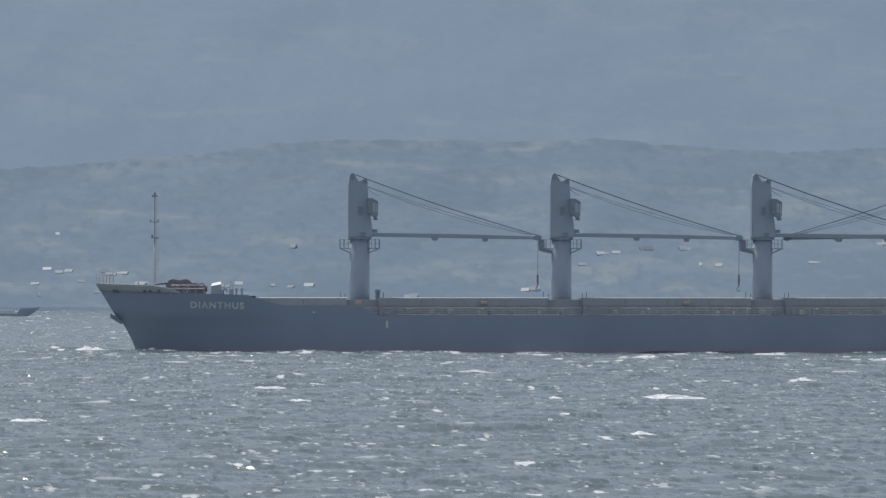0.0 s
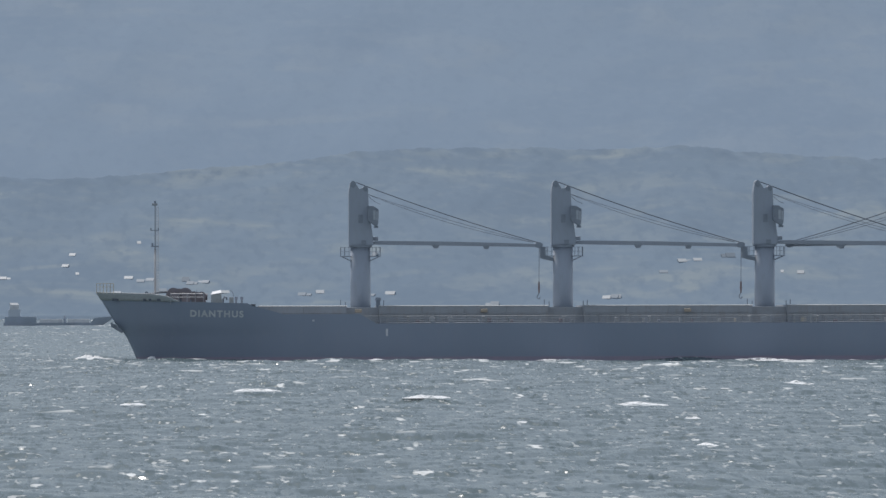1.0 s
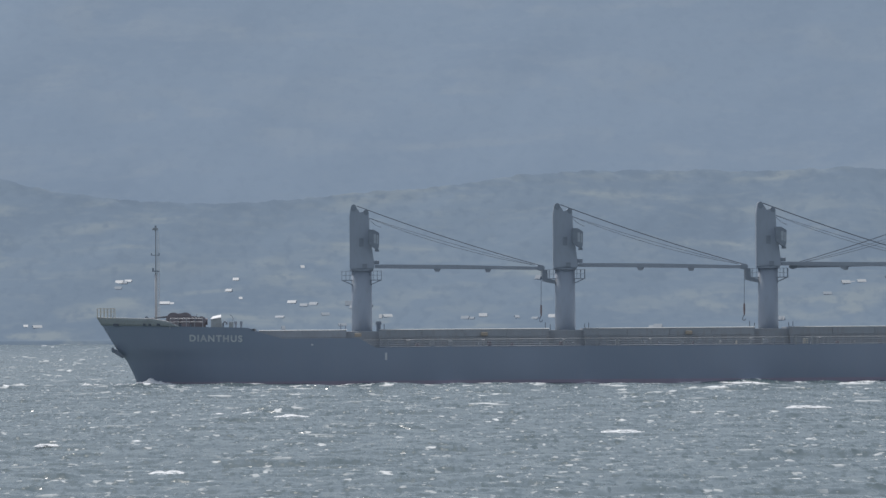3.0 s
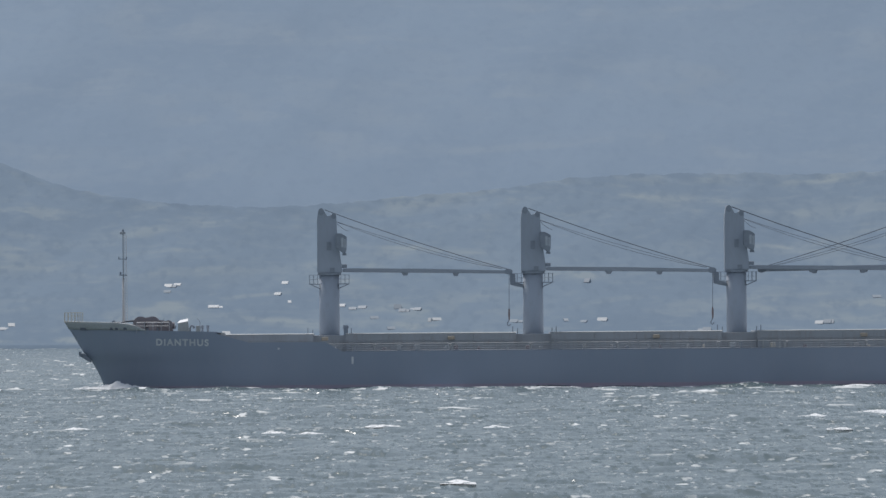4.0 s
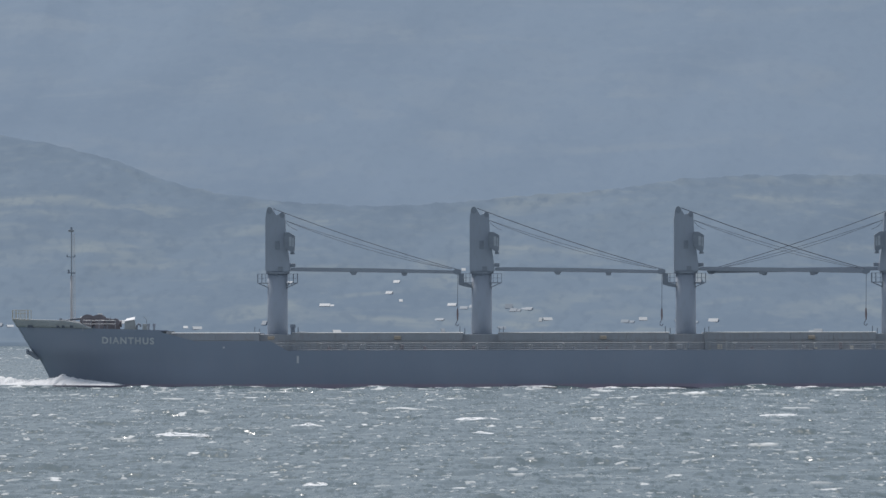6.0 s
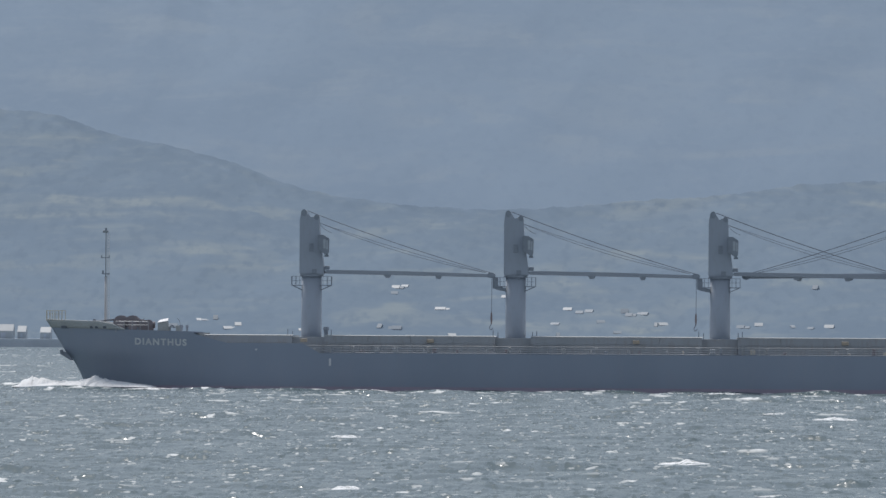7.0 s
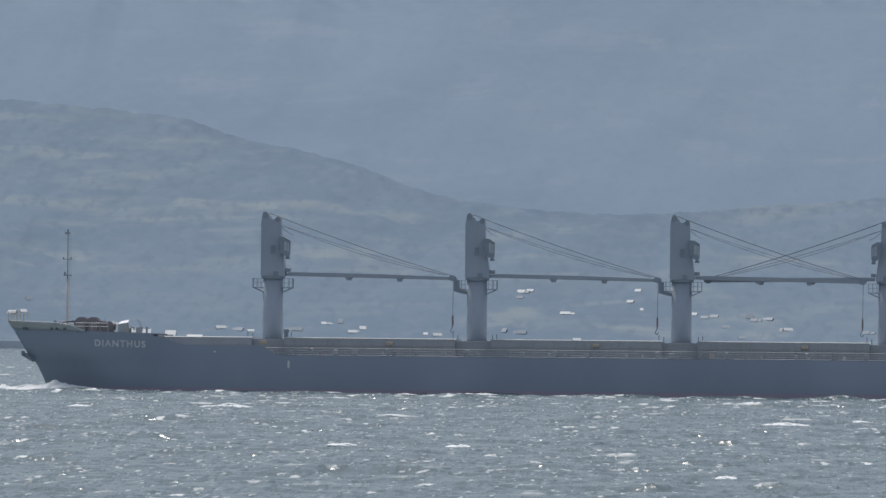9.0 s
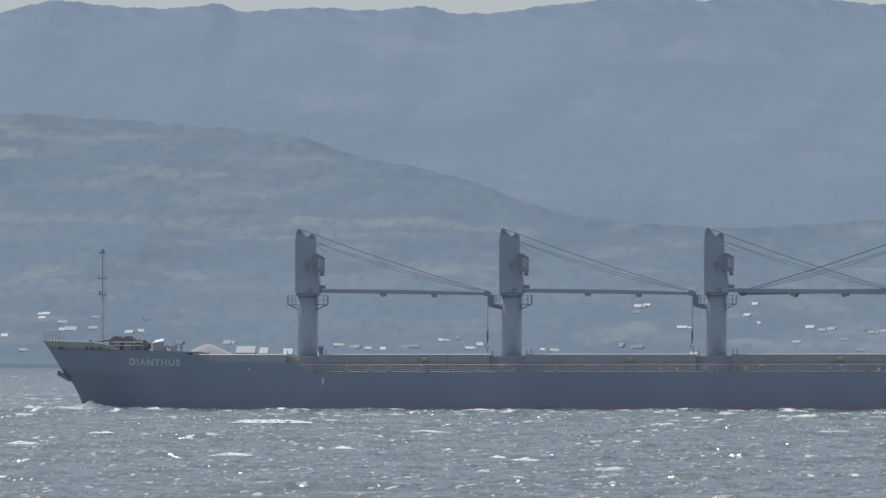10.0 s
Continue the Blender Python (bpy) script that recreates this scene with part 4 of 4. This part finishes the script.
    part("davit_block", box(7.75, 8.35, -3.7, -3.3, 9.75, 10.1, 0.05), M_DARK, boom)
    # anchor in its pocket
    for side in (-1, 1):
        anchor = ship_part("anchor", prism([(2.0, 5.6), (2.6, 5.5), (3.7, 4.5), (3.5, 4.2), (2.2, 5.0)], side * 0.6 - 0.3, side * 0.6 + 0.3, bevel=0.06), M_DARK, "dark stowed anchor")
        part("fluke", prism([(1.85, 5.8), (2.15, 5.8), (2.25, 5.0), (1.9, 5.1)], side * 0.6 - 0.7, side * 0.6 + 0.7, bevel=0.05), M_DARK, anchor)


forecastle()


def deck_details():
    for cx in CRANES:
        for dx, h in ((-3.1, 1.3), (-2.4, 0.9), (2.6, 1.0), (3.2, 1.2)):
            ship_part("vent_post", tube((cx + dx, -6.0, 5.5), (cx + dx, -6.0, 8.1 + h * 0.7), 0.07, sides=6), M_DARK)
        ship_part("crane_base", box(cx - (2.32 if cx < 40 else 2.68), cx + 2.54, -7.5, 7.5, 5.46, 7.9, 0.05), M_HATCH, "grey deck house at the crane foot")
    vent = ship_part("mushroom_vent", tube((40.9, -5.2, 5.5), (40.9, -5.2, 9.1), 0.32, 0.32, 14), M_DARK, "dark mushroom ventilator")
    part("cap", tube((40.9, -5.2, 8.9), (40.9, -5.2, 9.35), 0.48, 0.36, 14), M_DARK, vent)
    for x in (37.9, 56.2, 85.9, 116.0):
        ship_part("hatch_gear", box(x - 0.5, x + 0.5, -9.5, -9.0, 7.15, 7.65, 0.08), M_ORANGE, "orange hatch drive box")
    ship_part("draught_board", box(41.75, 42.05, -13.06, -12.95, 3.75, 4.8), M_WHITE, "small white mark on the hull")
    # a small plain white dot on the hull side
    ship_part("hull_white_dot", box(31.1, 31.4, -13.05, -12.9, 5.9, 6.15), M_WHITE)
    ship_part("deck_pipe", tube((41, -11.6, 5.62), (139, -11.6, 5.62), 0.08, sides=8), M_DARK, "long grey pipe along the deck edge")
    rng = random.Random(4)
    for k in range(34):
        x, w, h = 40 + k * 2.95 + rng.uniform(-1, 1), rng.uniform(0.25, 0.8), rng.uniform(0.5, 1.15)
        ship_part("deck_fitting", box(x - w / 2, x + w / 2, -11.3, -10.6, 5.45, 5.45 + h, 0.06), (M_CREAM, M_GREY, M_HATCH, M_DARK, M_RUST)[rng.randrange(5)], "small box-shaped deck fitting")
    for k in range(8):
        x = 44 + k * 12.3 + rng.uniform(-2, 2)
        vent = ship_part("air_pipe", tube((x, -11.0, 5.45), (x, -11.0, 6.5), 0.11, sides=8), M_GREY, "bent grey air pipe")
        part("air_pipe_head", tube((x - 0.22, -11.0, 6.45), (x + 0.22, -11.0, 6.45), 0.17, sides=8), M_GREY, vent)
    for x in (101.2, 103.6):
        ship_part("gangway_post", box(x - 0.1, x + 0.1, -12.95, -12.7, 5.45, 6.9), M_GREY, "pale gangway post")


deck_details()


# ---------------------------------------------------------------- foam
DRIFT = (-0.6, -1.6)          # metres a second by which the sea runs
CAPS = []


def foam_mound(seed, length, depth, height, n=26, ragged=0.035):
    """A ragged ridge of foam, steep towards the viewer, thin at its ends."""
    rng = np.random.default_rng(seed)
    lumps = [(k, rng.uniform(0, 6.28), rng.uniform(0.5, 1.0) * 0.42 / k) for k in (1.3, 2.1, 3.4, 4.7)]
    bm = bmesh.new()
    rows = []
    for i in range(n + 1):
        f = i / n
        swell = math.sin(math.pi * f) ** 0.7 * (0.72 + sum(a * math.sin(k * 6.28 * f + p) for k, p, a in lumps) * 0.6)
        swell = max(swell, 0.04)
        x = (f - 0.5) * length
        lean = 0.25 * math.sin(5 * f + seed)
        torn = noise.noise((x * 0.9, seed, 0.0)) * 3.2 + noise.noise((x * 2.7, seed, 4.0)) * 1.6          # a coherent, lumpy edge
        swell = max(swell * (1 + ragged * torn * 4.0), 0.03)
        rows.append([bm.verts.new((x + rng.normal(0, 0.3) * length / n, (u + lean + rng.normal(0, 0.05)) * depth, height * (swell * h + rng.normal(0, 0.4 * ragged) * (h > 0)) - 0.12)) for u, h in ((-0.75, 0.0), (-0.5, 0.35), (-0.22, 0.72), (0.0, 0.92), (0.12, 1.0), (0.2, 0.97))])
    for a, b in zip(rows, rows[1:]):
        for k in range(5):
            bm.faces.new((a[k], b[k], b[k + 1], a[k + 1]))
    return bm


CAP_MESHES = [mesh_of("whitecap", foam_mound(k, 1.0, 0.9, 1.0), M_FOAM, True) for k in range(7)]


def whitecap(t, x, y, width, flat=1.0):
    """A breaking crest that lifts about the time t and sinks again."""
    ob = new("whitecap", CAP_MESHES[len(CAPS) % 7])
    ob.scale = (width * 1.05, 2.6, (0.13 + 0.048 * width) * flat)
    tagged(ob, "white breaking wave crest on the grey sea", "whitecap", "whitecaps on the sea")
    CAPS.append((ob, t, x, y, max(0.16, float(wave_height(np.array([x]), np.array([y]))[0]))))


whitecap(0.0, 3.7, 537.0, 5.8)
whitecap(0.0, 27.1, 651.3, 3.3)
whitecap(0.0, -26.0, 592.3, 2.7)
whitecap(0.0, -21.9, 611.5, 3.1)
whitecap(0.0, -16.9, 575.9, 1.9)
whitecap(0.0, -12.7, 573.0, 1.3)
whitecap(0.0, -10.8, 394.0, 1.3)
whitecap(0.0, -5.3, 536.0, 0.9)
whitecap(0.0, -39.2, 509.7, 2.1)
whitecap(0.0, -46.6, 433.7, 2.2)
whitecap(0.0, -26.3, 519.3, 1.3)
whitecap(1.0, -25.2, 633.1, 4.2)
whitecap(1.0, -12.3, 565.9, 3.8)
whitecap(1.0, 3.7, 542.7, 4.3)
whitecap(1.0, -3.9, 385.8, 1.1)
whitecap(1.0, 30.0, 687.4, 4.0)
whitecap(1.0, -36.6, 545.4, 2.0)
whitecap(1.0, 2.8, 478.5, 1.0)
whitecap(2.5, 29.9, 675.2, 4.5)
whitecap(2.5, -24.4, 653.6, 2.4)
whitecap(2.5, -20.6, 628.9, 3.1)
whitecap(2.5, -27.5, 644.8, 1.6)
whitecap(2.5, -8.0, 363.6, 1.3)
whitecap(2.5, 5.3, 526.8, 3.0)
whitecap(2.5, -25.9, 385.4, 1.9)
whitecap(2.5, -36.3, 474.7, 1.6)
whitecap(4.5, -16.9, 553.0, 1.8)
whitecap(4.5, -13.7, 540.6, 3.5)
whitecap(4.5, 39.1, 663.9, 5.4)
whitecap(4.5, 30.3, 620.5, 3.0)
whitecap(4.5, 28.4, 555.3, 2.0)
whitecap(4.5, 17.4, 557.7, 2.7)
whitecap(4.5, -8.3, 586.1, 2.9)
whitecap(4.5, -33.9, 578.6, 2.1)
whitecap(4.5, 1.2, 577.3, 2.1)
whitecap(4.5, -3.8, 363.3, 1.8)
whitecap(5.5, -7.3, 593.7, 2.6)
whitecap(5.5, 35.5, 667.4, 3.8)
whitecap(5.5, 0.9, 370.0, 1.2)
whitecap(5.5, 6.8, 636.0, 4.1)
whitecap(5.5, -15.2, 537.4, 4.8)
whitecap(5.5, 7.9, 550.5, 1.8)
whitecap(7.5, 38.3, 687.1, 4.2)
whitecap(7.5, 23.2, 446.4, 3.2)
whitecap(7.5, -3.0, 547.4, 2.2)
whitecap(7.5, 33.0, 717.1, 2.3)
whitecap(7.5, 5.6, 370.0, 1.3)
whitecap(9.0, -41.7, 779.5, 2.5)
whitecap(9.0, 37.7, 685.0, 4.4)
whitecap(9.0, 44.9, 711.3, 2.9)
whitecap(9.0, -26.4, 793.0, 5.8)
whitecap(9.0, 5.8, 527.7, 2.1)
whitecap(9.0, 14.5, 526.7, 1.7)
whitecap(9.0, 35.9, 422.2, 1.2)
whitecap(10.0, -5.7, 558.6, 3.1)
whitecap(10.0, 15.8, 550.4, 1.3)
whitecap(10.0, 18.8, 537.0, 2.1)
whitecap(10.0, -0.2, 591.0, 3.7)
whitecap(10.0, 18.0, 792.5, 2.9)
whitecap(10.0, -34.8, 706.1, 2.3)
whitecap(10.0, -27.4, 802.2, 9.0)
whitecap(10.0, -31.5, 624.9, 3.0)
whitecap(10.0, 27.5, 984.5, 4.8)
whitecap(10.0, -17.5, 1024.1, 6.6)


# crests that break along the ship's side
wash = np.random.default_rng(5)
for k in range(90):
    t = k * 0.112
    whitecap(t, -24 - 5.0 * t + wash.uniform(0, 120) - DRIFT[0] * t, 980.0 + wash.uniform(-5, 3) - DRIFT[1] * t, wash.uniform(2.0, 9.0), 0.62)


bow_wave = new("bow_wave")
tagged(bow_wave, "white foaming bow wave rolling off the ship's stem", "bow wave")
foam_head = part("foam_head", foam_mound(21, 9.0, 4.0, 1.7, 80, 0.03), M_SPRAY, bow_wave, "rounded white head of foam", True)
foam_sheet = part("foam_sheet", foam_mound(23, 19.0, 4.0, 1.3, 150, 0.03), M_SPRAY, bow_wave, "long sheet of white foam", True)
foam_trail = part("foam_trail", foam_mound(25, 22.0, 3.0, 0.85, 150, 0.03), M_SPRAY, bow_wave, "thin broken foam along the hull", True)


# ---------------------------------------------------------------- far shore things
def sand_mound(x, y, r, h):
    bm = bmesh.new()
    rings = []
    for k in range(9):
        f = k / 8
        rings.append([bm.verts.new((r * (1 - f) ** 0.9 * (1 + 0.06 * math.sin(3 * a + 5 * f)) * math.cos(a) + 0.01 * math.cos(a), 0.7 * r * (1 - f) * math.sin(a) + 0.01 * math.sin(a), h * (1 - (1 - f) ** 1.15) - 0.5)) for a in np.linspace(0, 6.2832, 29)[:-1]])
    for a, b in zip(rings, rings[1:]):
        for i in range(28):
            j = (i + 1) % 28
            bm.faces.new((a[i], a[j], b[j], b[i]))
    bm.faces.new(rings[-1])
    ob = new("sand_mound", mesh_of("sand_mound", bm, M_SAND, True))
    ob.location = (x, y, 4.6)
    return tagged(ob, "large pinkish mound of sand on the quay", "sand mound")


sand_mound(-396, 3975, 20, 10.3)
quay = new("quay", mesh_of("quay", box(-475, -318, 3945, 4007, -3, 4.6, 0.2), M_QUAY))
tagged(quay, "long low grey stone quay along the far shore, haze put into its colour", "quay", kind="structure")


def shed(x, y, w, h):
    ob = new("shed")
    ob.location = (x, y, 4.6)
    part("wall", box(-w / 2, w / 2, -5, 5, 0, h * 0.55), M_ROOF, ob)
    part("roof", gable(w / 2, 5, h * 0.55, h), M_ROOF_WHITE, ob)
    part("door", box(-w * 0.16, w * 0.1, -5.06, -4.98, 0, h * 0.42), M_BARGE, ob, "dark wide door")
    return tagged(ob, "pale gabled shed on the quay", "shed", "sheds on the quay")


shed(-375.4, 3992, 11, 8.4)
shed(-365.4, 3998, 4.8, 7.6)
shed(-351.2, 3996, 6, 7.0)
shed(-337, 3997, 9, 4.6)


def barge():
    ob = new("barge")
    ob.location = (-80, 2760, 0)
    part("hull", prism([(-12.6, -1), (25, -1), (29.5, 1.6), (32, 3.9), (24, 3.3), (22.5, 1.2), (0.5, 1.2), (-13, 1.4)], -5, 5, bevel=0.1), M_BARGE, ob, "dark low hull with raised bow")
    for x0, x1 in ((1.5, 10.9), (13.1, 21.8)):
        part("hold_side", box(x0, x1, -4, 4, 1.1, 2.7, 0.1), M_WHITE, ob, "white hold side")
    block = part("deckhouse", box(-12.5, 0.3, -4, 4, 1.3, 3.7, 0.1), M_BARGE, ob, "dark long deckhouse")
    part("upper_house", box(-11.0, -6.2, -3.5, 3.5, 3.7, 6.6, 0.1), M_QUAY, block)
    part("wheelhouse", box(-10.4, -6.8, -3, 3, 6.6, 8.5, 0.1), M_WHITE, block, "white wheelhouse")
    part("mast", tube((11.8, 0, 1), (11.8, 0, 4.2), 0.5), M_BARGE, ob)
    return tagged(ob, "dark low barge moored off the far shore, haze put into its colour", "barge")


barge()


# ---------------------------------------------------------------- motion of the things
def motions():
    walk(ship, [(t, pose(-38 - 5.0 * t + MID, SHIP_Y, 0, 0, -0.12, 0)) for t in (0, 2.5, 5, 7.5, 10)])
    walk(sea, [(t, pose(DRIFT[0] * t, DRIFT[1] * t, 0)) for t in (0, 5, 10)])
    for ob, t0, x, y, z in CAPS:
        rows = []
        for t in sorted({0.0, 10.0, *[min(max(t0 + d, 0.0), 10.0) for d in (-1.2, -0.5, 0.0, 0.5, 1.3)]}):
            sunk = float(np.interp(abs(t - t0), [0.5, 1.2], [0.0, 1.6]))
            rows.append((t, pose(x + DRIFT[0] * t, y + DRIFT[1] * t, z - sunk)))
        walk(ob, rows)
    walk(bow_wave, [(t, pose(-38 - 5.0 * t + 4.5, SHIP_Y, 0)) for t in (0, 2.5, 5, 7.5, 10)])
    beat = (0, 1.2, 2.5, 3.8, 4.5, 5.0, 5.5, 6.2, 7.5, 8.3, 9.2, 10)
    for piece, x, y, lifts in (
            (foam_head, -4.7, -5.0, (-0.45, -0.4, -0.55, -1.3, -1.2, -0.2, 0.05, 0.5, 0.2, -0.1, -0.5, -0.7)),
            (foam_sheet, 3.5, -10.5, (-0.75, -0.7, -0.45, -0.1, 0.0, 0.25, 0.35, 0.65, 0.4, 0.25, 0.05, -0.15)),
            (foam_trail, 18.0, -15.5, (-0.6, -0.6, -0.5, -0.4, -0.25, -0.3, -0.4, -0.25, -0.1, -0.05, -0.25, -0.25))):
        walk(piece, [(t, pose(x, y, z, 0, 0, -26 if piece is foam_sheet else 0)) for t, z in zip(beat, lifts)])


motions()
